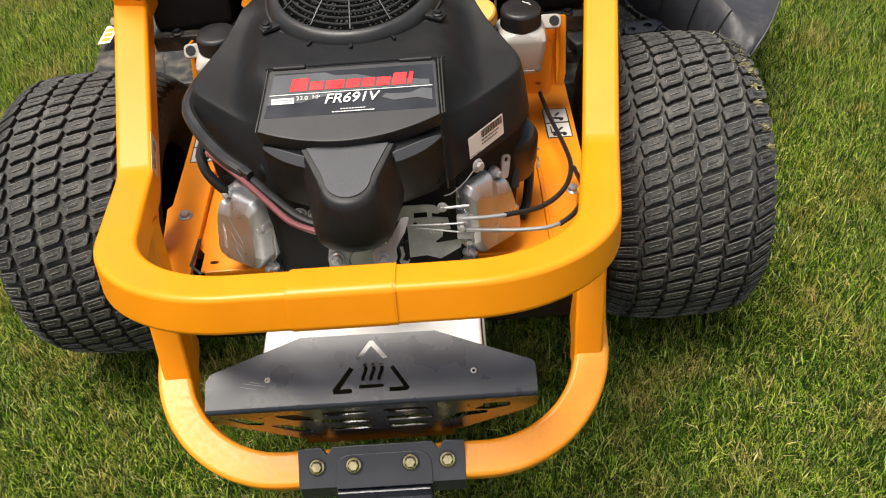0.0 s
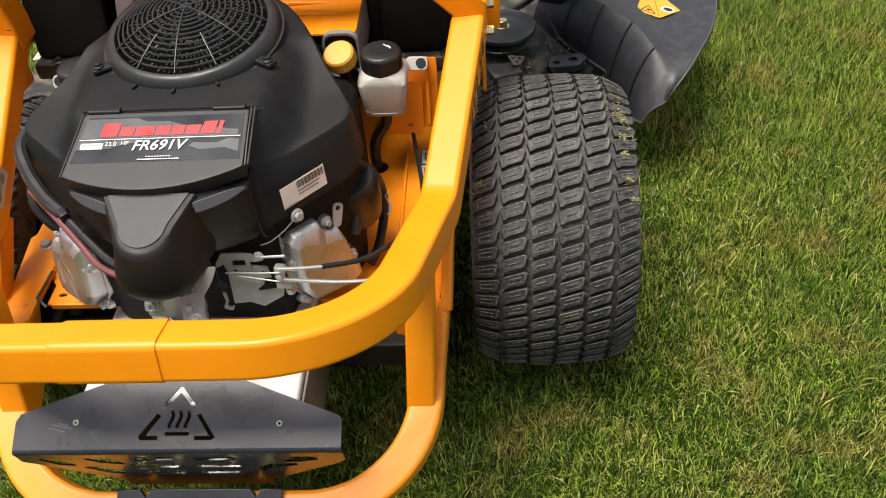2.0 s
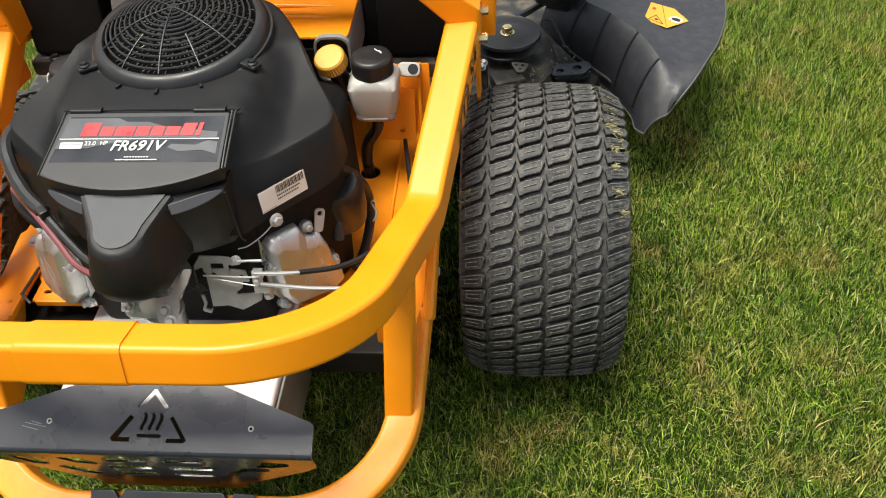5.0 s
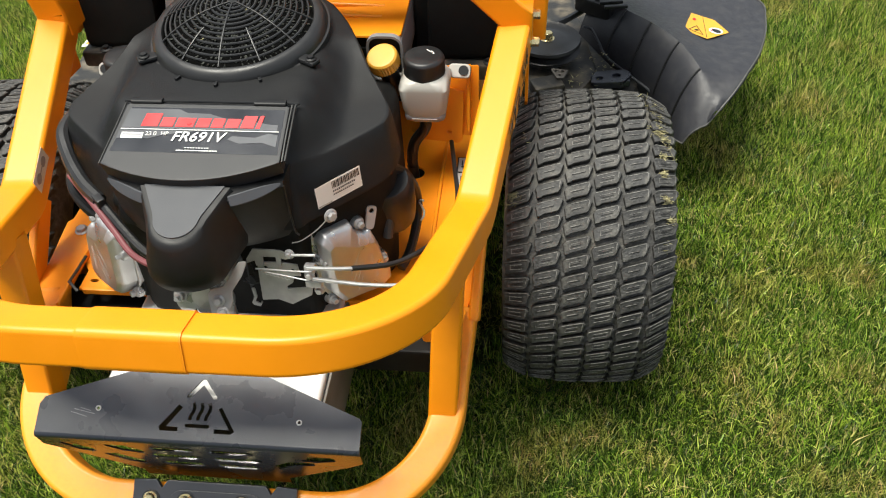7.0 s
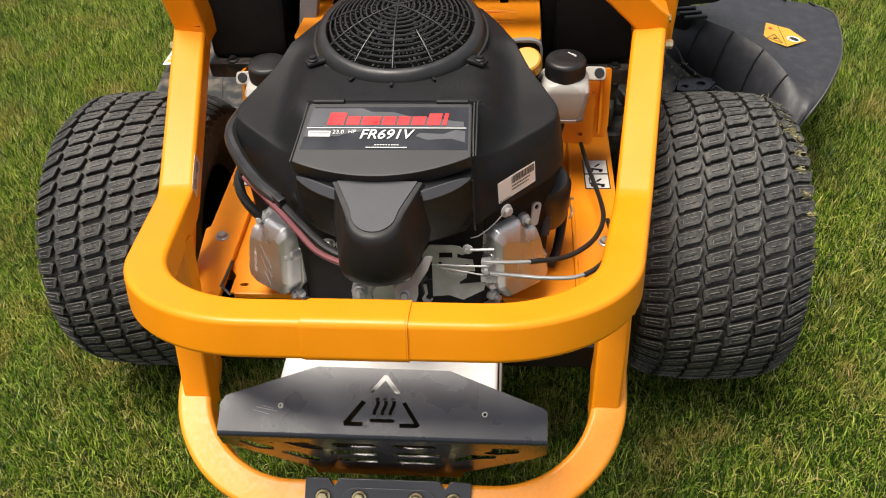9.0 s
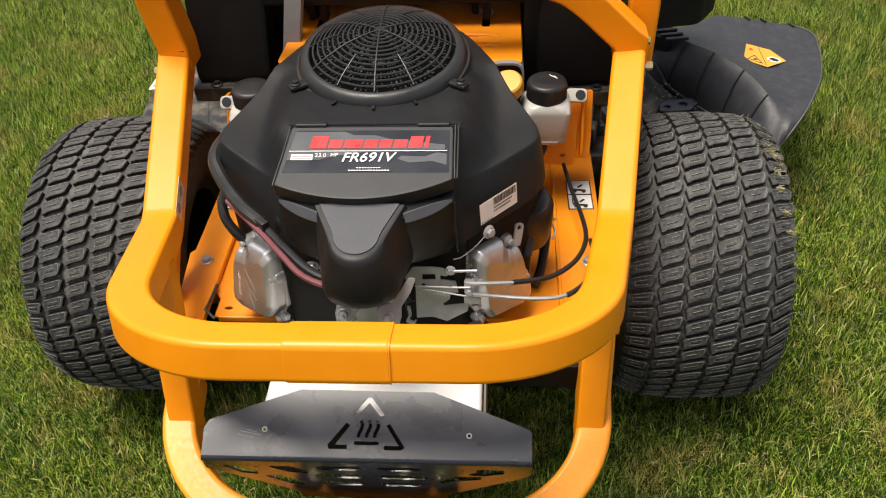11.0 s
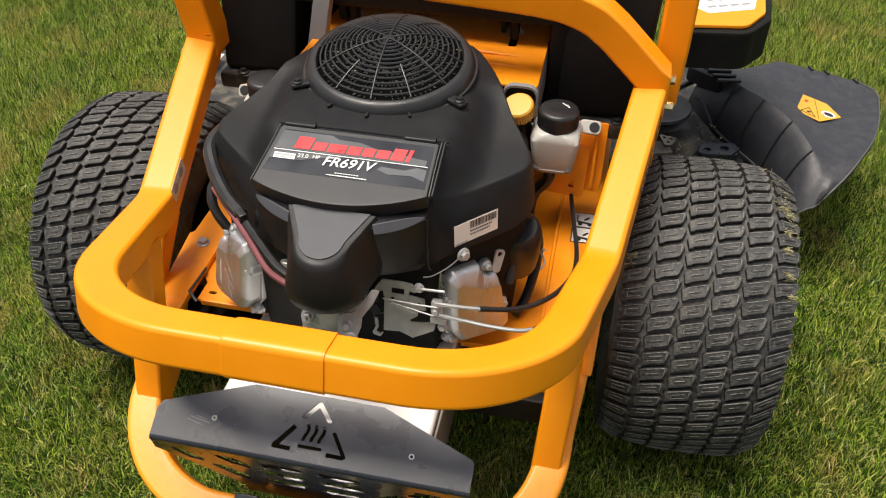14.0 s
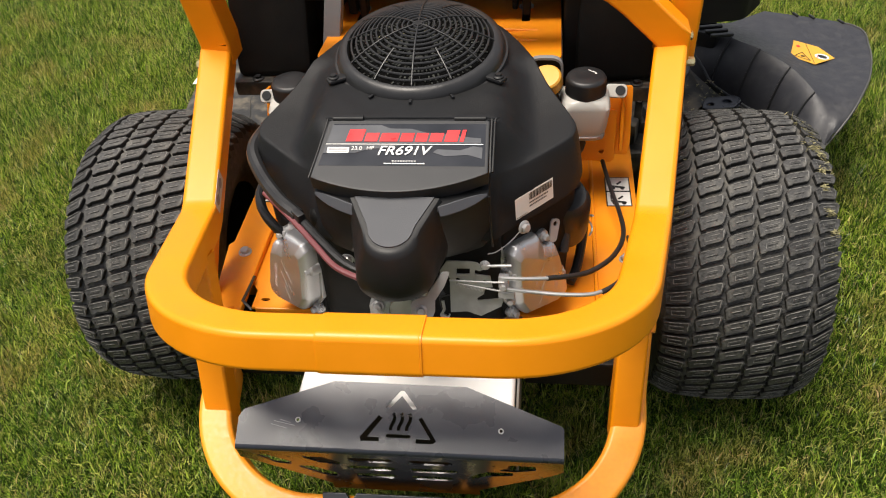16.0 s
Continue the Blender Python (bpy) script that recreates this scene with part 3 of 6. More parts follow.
tri_holes = [
    [(-0.0205, -0.0214), (-0.0195, -0.0185), (-0.0025, 0.0025), (0.0020, 0.0025), (0.0195, -0.0190), (0.0202, -0.0218), (0.0150, -0.0224), (0.0, -0.0050), (-0.0150, -0.0218)],
    [(-0.0290, -0.0310), (-0.0520, -0.0600), (-0.0505, -0.0650), (-0.0265, -0.0650), (-0.0265, -0.0595), (-0.0420, -0.0593), (-0.0235, -0.0345)],
    [(0.0235, -0.0345), (0.0405, -0.0600), (0.0215, -0.0600), (0.0215, -0.0655), (0.0440, -0.0655), (0.0482, -0.0618), (0.0280, -0.0320)],
    waves(-0.0100), waves(0.0005), waves(0.0110),
    bar(-0.0155, -0.0572, 0.0125, -0.0572, 0.0046),
    oval(-0.136, -0.0415, 0.0024, 0.0024, 10), oval(0.131, -0.0455, 0.0024, 0.0024, 10)]
plate(bm, edge, 0.0028, SH, 0.0, tri_holes)
shield = mower_part("exhaust_shield", bm, BLACK_PAINT, "black steel shield with a cut-out hot surface triangle", smooth=False)
flat_marks("scratch", [bar(-0.168, -0.044, -0.140, -0.049, 0.0007, 2), bar(-0.172, -0.048, -0.150, -0.053, 0.0006, 2), bar(-0.160, -0.042, -0.146, -0.0455, 0.0006, 2)], ORIGIN @ SH @ Matrix.Translation((0, 0, 0.0004)), GREY_INK, shield)
for u, v in ((-0.136, -0.0415), (0.131, -0.0455)):
    bm = bmesh.new()
    lathe(bm, [(0.0022, 0.0004), (0.0036, 0.0004), (0.0038, -0.001), (0.0020, -0.001), (0.0022, 0.0004)], 14, SH @ Matrix.Translation((u, v, 0.0008)))
    mower_part("eyelet", bm, ZINC, "", shield)
# the rounded fold and the slotted lower face
bm = bmesh.new()
fold = SH @ Vector((0, -0.076, 0))
sec = []
for i in range(7):
    a = radians(28 + 17 * i)
    sec.append((fold.y - 0.0065 * (math.sin(a) - math.sin(radians(28))), fold.z - 0.0065 * (math.cos(radians(28)) - math.cos(a))))
rows = [[bm.verts.new((-0.217, y, z)), bm.verts.new((0.211, y, z))] for y, z in sec]
for a, b in zip(rows, rows[1:]):
    bm.faces.new((a[0], a[1], b[1], b[0]))
bmesh.ops.recalc_face_normals(bm, faces=bm.faces[:])
bmesh.ops.solidify(bm, geom=bm.faces[:], thickness=0.0024)
mower_part("fold", bm, BLACK_PAINT, "", shield)
end_y, end_z = sec[-1]
LOW = frame_at((0, end_y, end_z), (1, 0, 0), (0, -0.980, -0.20))
drop = 0.115
bm = bmesh.new()
edge = [(-0.217, 0.0), (-0.217, -0.022), (-0.200, -0.032), (-0.105, -0.098), (-0.105, -drop), (0.100, -drop), (0.100, -0.098), (0.195, -0.040), (0.211, -0.026), (0.211, 0.0)]
slots = [round_poly([(-0.196, -0.012), (-0.180, -0.012), (-0.150, -0.030), (-0.150, -0.040), (-0.172, -0.036)], 0.003, 3), round_poly([(-0.136, -0.012), (-0.104, -0.012), (-0.082, -0.026), (-0.082, -0.036), (-0.110, -0.030)], 0.003, 3),
         round_poly([(-0.146, -0.044), (-0.124, -0.042), (-0.092, -0.062), (-0.092, -0.074), (-0.114, -0.068)], 0.003, 3),
         bar(-0.064, -0.017, -0.016, -0.017, 0.013), bar(-0.068, -0.042, -0.016, -0.042, 0.013), bar(-0.060, -0.066, -0.016, -0.066, 0.013), bar(0.016, -0.017, 0.062, -0.017, 0.013),
         bar(0.016, -0.042, 0.068, -0.042, 0.013), bar(0.016, -0.066, 0.060, -0.066, 0.013),
         round_poly([(0.094, -0.066), (0.118, -0.050), (0.146, -0.044), (0.146, -0.034), (0.112, -0.036), (0.090, -0.052)], 0.003, 3), round_poly([(0.126, -0.030), (0.140, -0.020), (0.140, -0.012), (0.176, -0.012), (0.176, -0.024), (0.150, -0.032)], 0.003, 3),
         oval(0.122, -0.016, 0.002, 0.002, 8), oval(-0.150, -0.016, 0.002, 0.002, 8)]
plate(bm, edge, 0.0024, LOW, 0.0, slots)
mower_part("slotted_face", bm, BLACK_GLOSS, "dark reflective slotted lower face", shield, smooth=False)

# -- muffler --
bm = bmesh.new()
box_at(bm, (-0.152, -0.284, 0.270), (0.146, 0.02, 0.384), 0.006, 3)
muffler = mower_part("muffler", bm, MUFFLER, "pale aluminised muffler box under the engine")
# plate added to darken the muffler's end, as shade would
bm = bmesh.new()
box_at(bm, (-0.146, -0.2895, 0.262), (0.140, -0.2850, 0.376), 0.002)
mower_part("shade_plate", bm, SHADE_STEEL, "added dark plate standing in for shade at the muffler's end", muffler)
# added plate, its darker colour standing in for the shaded right side
bm = bmesh.new()
box_at(bm, (0.1475, -0.284, 0.255), (0.1515, 0.02, 0.372), 0.0015)
mower_part("shaded_side", bm, ZINC_DARK, "added brown-grey plate that shades the muffler's right side by colour", muffler)
# -- chassis pan and rails --
bm = bmesh.new()
hole = oval(0.213, 0.213, 0.017, 0.017, 20)
plate(bm, [(-0.268, -0.088), (0.262, -0.088), (0.262, 0.60), (-0.279, 0.60), (-0.279, -0.035), (-0.268, -0.050)], 0.004, Matrix.Translation((0, 0, 0.372)), 0.0, [hole, oval(-0.250, -0.070, 0.007, 0.0035, 14)])
pan = mower_part("engine_pan", bm, ORANGE_DUSTY, "orange pressed steel engine pan with a hose hole")
bm = bmesh.new()
box_at(bm, (-0.262, -0.092, 0.3635), (0.262, -0.086, 0.374), 0.002)
mower_part("pan_lip", bm, ORANGE_DUSTY, "", pan)
for s in (1, -1):
    bm = bmesh.new()
    inner = 0.281 if s < 0 else 0.262
    out = round_poly([(s * inner, -0.13), (s * 0.322, -0.155 if s < 0 else -0.132), (s * 0.330, -0.084), (s * 0.344, 0.052), (s * 0.337, 0.060), (s * 0.335, 0.60), (s * inner, 0.60)], 0.004, 3)
    plate(bm, out, 0.004, Matrix.Translation((0, 0, 0.379)), 0.0015)
    box_at(bm, (min(s * 0.316, s * 0.322), -0.15, 0.25), (max(s * 0.316, s * 0.322), 0.60, 0.377), 0.002)
    rail = mower_part("side_rail", bm, ORANGE_DUSTY, "orange folded steel side rail")
    bm = bmesh.new()
    box_at(bm, (min(s * inner, s * 0.318), -0.150 if s < 0 else -0.130, 0.30), (max(s * inner, s * 0.318), -0.120 if s < 0 else -0.100, 0.376), 0.006)
    mower_part("rail_end", bm, ORANGE_DUSTY, "", rail)
    bm = bmesh.new()
    box_at(bm, (s * inner - 0.003, -0.13, 0.372), (s * inner + 0.003, 0.5, 0.384), 0.0025)
    mower_part("fold_ridge", bm, ORANGE_DUSTY, "", rail)
    bm = bmesh.new()
    hex_bolt(bm, Matrix.Translation((s * 0.310, 0.032, 0.379)), 0.008, 0.011, 0.007)
    mower_part("bolt", bm, ZINC, "", rail)
bm = bmesh.new()
sweep(bm, [(-0.2765, -0.030, 0.3835), (-0.2780, -0.066, 0.3840), (-0.2800, -0.086, 0.3840), (-0.2640, -0.0985, 0.3770)], rect_profile(0.0045, 0.003, 0.001, 2))
mower_part("slot", bm, BLACK_INK, "", pan)
# the pair of pictogram labels on the rails
for s in (1, -1):
    m = Matrix.Translation((s * 0.307, 0.208, 0.3795)) @ Matrix.Rotation(radians(1), 4, "Z")
    lab = flat_marks("safety_label", [rect(-0.0215, -0.041, 0.0215, 0.041)], m, BLACK_INK, mower)
    lab.matrix_local = ORIGIN
    tagged(lab, "white pictogram safety label on the orange rail")
    up = m @ Matrix.Translation((0, 0, 0.0004))
    w = flat_marks("label_field", [rect(-0.0195, 0.002, 0.0195, 0.039), rect(-0.0195, -0.039, 0.0195, -0.002)], up, WHITE_LABEL, lab)
    up = m @ Matrix.Translation((0, 0, 0.0008))
    ink = []
    for dy in (0.021, -0.021):
        ink += [bar(-0.012, dy - 0.006, 0.010, dy - 0.010, 0.005), oval(-0.008, dy - 0.012, 0.004, 0.004, 10), oval(0.008, dy - 0.013, 0.0035, 0.0035, 10), bar(0.0, dy, 0.006, dy + 0.006, 0.004), bar(-0.013, dy + 0.010, -0.013, dy - 0.002, 0.0022)]
    flat_marks("pictogram", ink, up, BLACK_INK, lab)

# dark housing under the pan; black boxes between the rails added for shade
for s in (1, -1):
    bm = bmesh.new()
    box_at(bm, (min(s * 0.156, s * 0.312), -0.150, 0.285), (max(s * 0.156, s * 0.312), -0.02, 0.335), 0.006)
    mower_part("shade_filler", bm, SHADOW_BLACK, "added black box filling the shaded gap behind the engine pan")
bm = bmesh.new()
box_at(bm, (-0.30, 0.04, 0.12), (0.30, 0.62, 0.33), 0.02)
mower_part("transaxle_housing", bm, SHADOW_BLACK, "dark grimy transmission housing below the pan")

# -- engine: crankcase, heads, cover --
engine_bm = bmesh.new()
box_at(engine_bm, (-0.135, -0.135, 0.374), (0.125, 0.24, 0.60), 0.02, 3)
box_at(engine_bm, (-0.21, -0.03, 0.374), (0.205, 0.20, 0.58), 0.03, 3)
engine = mower_part("engine_block", engine_bm, SHADOW_BLACK, "black twin-cylinder mower engine")


# the cover's upper edge, front to back on one side: x, y of the edge, then x, y, z of the lip below it
COVER_EDGE = [(0.000, -0.128, 0.000, -0.142, 0.556), (0.060, -0.124, 0.062, -0.142, 0.558), (0.108, -0.112, 0.1145, -0.143, 0.563),
              (0.126, -0.0945, 0.132, -0.127, 0.564), (0.160, -0.0670, 0.170, -0.091, 0.565), (0.195, -0.0380, 0.203, -0.061, 0.567),
              (0.211, -0.0235, 0.2215, -0.042, 0.571), (0.2185, -0.0130, 0.2300, -0.027, 0.576), (0.2215, 0.0010, 0.2330, -0.008, 0.577),
              (0.2190, 0.0160, 0.2310, 0.014, 0.574), (0.2030, 0.0480, 0.2160, 0.052, 0.578), (0.1830, 0.0820, 0.1960, 0.088, 0.590),
              (0.1630, 0.1220, 0.1760, 0.130, 0.600), (0.1400, 0.1700, 0.1520, 0.178, 0.605), (0.1020, 0.2200, 0.1120, 0.229, 0.605),
              (0.0500, 0.2450, 0.0550, 0.256, 0.605), (0.0000, 0.2500, 0.0000, 0.262, 0.605)]


def ease(t):
    t = max(0.0, min(1.0, t))
    return t * t * (3 - 2 * t)


def cover_z(x, y):
    """The raised middle of the cover, its shoulder, and the flatter flank outside it."""
    ax = abs(x)
    rise = 0.691 + 0.70 * (y + 0.060)
    top = 0.691 if rise > 0.705 else (rise if rise < 0.677 else 0.691 - (0.705 - rise) ** 2 / 0.056)
    flank = min(0.640 + 0.15 * (y + 0.04) + 2.0 * max(0.0, y - 0.02) ** 2, 0.684)
    edge = 0.166 - 0.028 * ease((-0.045 - y) / 0.055) - 0.012 * ease((y - 0.07) / 0.06)
    return flank + max(0.0, top - flank) * ease((edge - ax) / 0.050)


bm = bmesh.new()
upper = spline([p[:3] for p in COVER_EDGE], 4)
lower_lip = spline([(p[2], p[3], p[4]) for p in COVER_EDGE], 4)
edge_xy = [(p.x, p.y) for p in upper] + [(-p.x, p.y) for p in reversed(upper[1:-1])]
lip_xyz = [tuple(p) for p in lower_lip] + [mirrored(p) for p in reversed(lower_lip[1:-1])]
c = Vector((0.0, 0.05))
n = len(edge_xy)
rings = []
for f in [k / 22 for k in range(1, 21)] + [0.945, 0.972, 0.988]:
    ring = []
    for p in edge_xy:
        q = c + (Vector(p) - c) * f
        ring.append(bm.verts.new((q.x, q.y, cover_z(q.x, q.y))))
    rings.append(ring)
# the rounded edge, then the leaning wall down to its turned-in lip
for t, drop, out in ((0.0, 0.0016, 0.0), (0.04, 0.0040, 0.0012), (0.11, 0.0030, 0.0016), (0.30, 0.0, 0.0016), (0.55, 0.0, 0.0014), (0.80, 0.0, 0.0008), (0.96, 0.0, 0.0), (1.0, 0.0, -0.0012), (1.0, 0.0, -0.008)):
    ring = []
    for p, q in zip(edge_xy, lip_xyz):
        top = Vector((*p, cover_z(*p)))
        r = top.lerp(Vector(q), t)
        d = (Vector((q[0], q[1], 0)) - Vector((c.x, c.y, 0))).normalized()
        ring.append(bm.verts.new(r + d * out - Vector((0, 0, drop))))
    rings.append(ring)
mid = bm.verts.new((c.x, c.y, cover_z(c.x, c.y)))
for i in range(n):
    bm.faces.new((mid, rings[0][i], rings[0][(i + 1) % n]))
for a, b in zip(rings, rings[1:]):
    for i in range(n):
        j = (i + 1) % n
        bm.faces.new((a[i], b[i], b[j], a[j]))
bmesh.ops.recalc_face_normals(bm, faces=bm.faces[:])
cover = mower_part("engine_cover", bm, PLASTIC, "grained black plastic engine cover")
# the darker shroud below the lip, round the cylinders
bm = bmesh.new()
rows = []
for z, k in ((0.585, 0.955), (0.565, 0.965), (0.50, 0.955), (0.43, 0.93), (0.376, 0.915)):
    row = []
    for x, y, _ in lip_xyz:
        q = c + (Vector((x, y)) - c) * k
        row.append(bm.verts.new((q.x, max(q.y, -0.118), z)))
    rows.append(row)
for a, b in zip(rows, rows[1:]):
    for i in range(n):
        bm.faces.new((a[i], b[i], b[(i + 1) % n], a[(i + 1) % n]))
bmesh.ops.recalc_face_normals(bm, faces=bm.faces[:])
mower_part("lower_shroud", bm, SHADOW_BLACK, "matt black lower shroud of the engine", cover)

# hinged lid with the printed panel
PAN = frame_at((0, -0.09, 0.683), (1, 0, 0), (0, -0.282, 0.959))
arc = [(-0.1125 + 0.224 * i / 16, -0.0600 + 0.0085 * i / 16 - 0.0260 * (1 - ((i - 8) / 8) ** 2)) for i in range(17)]
bm = bmesh.new()
plate(bm, [(0.110, 0.032), (0.106, 0.035), (-0.098, 0.035), (-0.102, 0.032)] + arc, 0.022, PAN @ Matrix.Translation((0, 0, 0.002)), 0.003)
mower_part("lid", bm, PLASTIC_LID, "hinged black lid with a printed panel", cover)
for x in (-0.076, 0.084):
    bm = bmesh.new()
    sweep(bm, [PAN @ Vector((x - 0.020, 0.0375, 0.001)), PAN @ Vector((x + 0.020, 0.0375, 0.001))], rect_profile(0.010, 0.007, 0.003))
    mower_part("hinge", bm, PLASTIC_SMOOTH, "", cover)
for gap, r in ((((-0.1035, 0.0360, 0.0005), (-0.1080, -0.0100, 0.0005), (-0.1145, -0.0590, -0.0010)), 0.0011), (((0.1120, 0.0360, 0.0010), (0.1122, -0.0100, 0.0010), (0.1133, -0.0500, 0.0)), 0.0014)):
    bm = bmesh.new()
    hose(bm, [PAN @ Vector(p) for p in gap], r, 6)
    mower_part("lid_gap", bm, BLACK_INK, "", cover)
bm = bmesh.new()
hose(bm, [PAN @ Vector(p) for p in ((-0.1060, 0.0385, 0.0), (-0.0500, 0.0392, 0.0), (0.0500, 0.0392, 0.0), (0.1140, 0.0385, 0.0), (0.1158, 0.0300, 0.0), (0.1162, -0.0480, -0.0015))], 0.0016, 6)
mower_part("lid_frame", bm, PLASTIC_SMOOTH, "", cover)
# printed panel
L0 = PAN @ Matrix.Translation((0, 0, 0.0022))
panel = flat_marks("printed_panel", [[(-0.1045, -0.0415), (0.1065, -0.0415), (0.1050, 0.0270), (-0.0930, 0.0270)]], ORIGIN @ L0, DECAL_DARK, mower, "glossy charcoal printed panel with painted grey reflections")
# jagged grey shapes paint the sky's reflection onto the charcoal panel
L1 = PAN @ Matrix.Translation((0, 0, 0.0026))
flat_marks("painted_reflection", [[(-0.0985, -0.0055), (-0.0945, 0.0245), (-0.030, 0.0245), (-0.018, 0.0190), (0.010, 0.0185), (0.030, 0.0120), (0.060, 0.0095), (0.088, 0.004), (0.100, 0.003), (0.100, -0.0055)]], ORIGIN @ L1, DECAL_REFLECTION, panel)
flat_marks("painted_reflection", [[(-0.1015, -0.0220), (-0.0990, -0.0085), (0.0, -0.0085), (-0.045, -0.0160), (-0.060, -0.0215), (-0.08, -0.0200)], [(0.045, -0.0150), (0.075, -0.0165), (0.090, -0.0100), (0.1025, -0.0120), (0.1025, -0.0300), (0.085, -0.0240), (0.055, -0.0260), (0.040, -0.0200)]], ORIGIN @ L1, DECAL_REFLECTION, panel)
flat_marks("white_rule", [rect(-0.0990, -0.0078, 0.1030, -0.0066), rect(-0.0960, -0.0215, -0.0680, -0.0125)], ORIGIN @ PAN @ Matrix.Translation((0, 0, 0.0029)), WHITE_LABEL, panel)
L2 = PAN @ Matrix.Translation((0, 0, 0.0032))


def block(x0, x1, y0, y1, lean=0.08):
    return [(x0 + lean * y0, y0), (x1 + lean * y0, y0), (x1 + lean * y1, y1), (x0 + lean * y1, y1)]


# the maker's mark as plain red shapes
xs = -0.0740
for w, h in ((0.0235, 0.0200), (0.0190, 0.0140), (0.0255, 0.0140), (0.0190, 0.0140), (0.0175, 0.0140), (0.0190, 0.0140), (0.0190, 0.0190), (0.0075, 0.0195)):
    flat_marks("red_shape", [block(xs, xs + w - 0.0022, 0, h, 0.16)], ORIGIN @ L2 @ Matrix.Translation((0, -0.0030, 0)), RED_INK, panel)
    xs += w + 0.0006
letters("model_number", "FR691V", 0.0205, ORIGIN @ L2 @ Matrix.Translation((0.0020, -0.0185, 0)), WHITE_LABEL, panel, slant=0.25, wide=1.02, bold=0.00025)
letters("power_figure", "23.0", 0.0085, ORIGIN @ L2 @ Matrix.Translation((-0.0580, -0.0145, 0)), WHITE_LABEL, panel)
letters("power_unit", "HP", 0.0080, ORIGIN @ L2 @ Matrix.Translation((-0.0405, -0.0140, 0)), WHITE_LABEL, panel)
flat_marks("small_print", [bar(-0.020 + 0.0035 * i, -0.0385, -0.0182 + 0.0035 * i, -0.0385, 0.0016, 2) for i in range(15)] + [bar(-0.010 + 0.0035 * i, -0.0345, -0.0085 + 0.0035 * i, -0.0345, 0.0014, 2) for i in range(9)], ORIGIN @ L2, WHITE_LABEL, panel)
flat_marks("dark_print", [rect(-0.0945, -0.0200, -0.0695, -0.0185), rect(-0.0945, -0.0170, -0.0695, -0.0145)], ORIGIN @ L2, GREY_INK, panel)

# the air scoop below the lid: a spout, V-shaped above and rounder below
SCOOP_BACK = -0.164


def scoop_row(wide, narrow, bend, tip, z_back, z_tip, n=26):
    """One level of the spout from one side of its back edge round the tip to the other."""
    row = []
    for i in range(n + 1):
        a = -1 + 2 * i / n
        v = 1 - abs(a) ** 2.2
        w = (wide + (narrow - wide) * min(1.0, v / bend)) * math.sqrt(max(0.0, 1 - (max(0.0, v - bend) / (1 - bend)) ** 2))
        row.append(Vector((-0.004 + (w if a > 0 else -w), SCOOP_BACK + (tip - SCOOP_BACK) * v, z_back + (z_tip - z_back) * v)))
    return row


bm = bmesh.new()
rows = []
for spec in ((0.0520, 0.0300, 0.62, -0.2360, 0.6490, 0.6268), (0.0560, 0.0335, 0.62, -0.2420, 0.6485, 0.6225), (0.0590, 0.0360, 0.60, -0.2465, 0.6440, 0.6150), (0.0610, 0.0410, 0.60, -0.2500, 0.620, 0.598),
             (0.0620, 0.0460, 0.62, -0.2530, 0.595, 0.582), (0.0625, 0.0490, 0.62, -0.2535, 0.572, 0.566), (0.0600, 0.0480, 0.60, -0.2500, 0.557, 0.553), (0.0520, 0.0400, 0.58, -0.2400, 0.551, 0.548)):
    rows.append([bm.verts.new(p) for p in scoop_row(*spec)])
for a, b in zip(rows, rows[1:]):
    for i in range(len(a) - 1):
        bm.faces.new((a[i], b[i], b[i + 1], a[i + 1]))
bm.faces.new(rows[0])
bm.faces.new(list(reversed(rows[-1])))
bmesh.ops.recalc_face_normals(bm, faces=bm.faces[:])
mower_part("air_scoop", bm, PLASTIC_SMOOTH, "smooth black air scoop below the lid", cover)
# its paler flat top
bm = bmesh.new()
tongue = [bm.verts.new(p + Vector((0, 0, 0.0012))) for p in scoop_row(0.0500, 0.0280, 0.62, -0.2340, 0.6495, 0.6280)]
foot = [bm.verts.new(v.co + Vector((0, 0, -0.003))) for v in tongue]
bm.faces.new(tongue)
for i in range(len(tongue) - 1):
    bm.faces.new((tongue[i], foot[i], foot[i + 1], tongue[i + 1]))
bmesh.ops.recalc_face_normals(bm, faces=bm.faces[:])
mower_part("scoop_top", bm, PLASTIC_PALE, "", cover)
# the bowed wall below the lid, behind the scoop
def wall_y(x):
    return -0.1845 + 0.0375 * (x / 0.110) ** 2


bm = bmesh.new()
rows = []
for z, back in ((0.6440, 0.034), (0.6425, 0.004), (0.638, 0.0), (0.630, 0.0005), (0.600, 0.004), (0.560, 0.012), (0.546, 0.018), (0.541, 0.032)):
    rows.append([bm.verts.new((-0.111 + 0.222 * i / 24, wall_y(-0.111 + 0.222 * i / 24) + back, z)) for i in range(25)])
    rows[-1] = [bm.verts.new((-0.1125, -0.105, z))] + rows[-1] + [bm.verts.new((0.1125, -0.105, z))]
for a, b in zip(rows, rows[1:]):
    for i in range(len(a) - 1):
        bm.faces.new((a[i], b[i], b[i + 1], a[i + 1]))
bm.faces.new(rows[0])
bm.faces.new(list(reversed(rows[-1])))
bmesh.ops.recalc_face_normals(bm, faces=bm.faces[:])
mower_part("front_wall", bm, PLASTIC_SMOOTH, "", cover)
bm = bmesh.new()
hose(bm, [(0.1125, -0.1475, 0.640), (0.1130, -0.1465, 0.600), (0.1138, -0.1440, 0.563), (0.1140, -0.1330, 0.545)], 0.0013, 6)
mower_part("seam", bm, BLACK_INK, "", cover)
bm = bmesh.new()
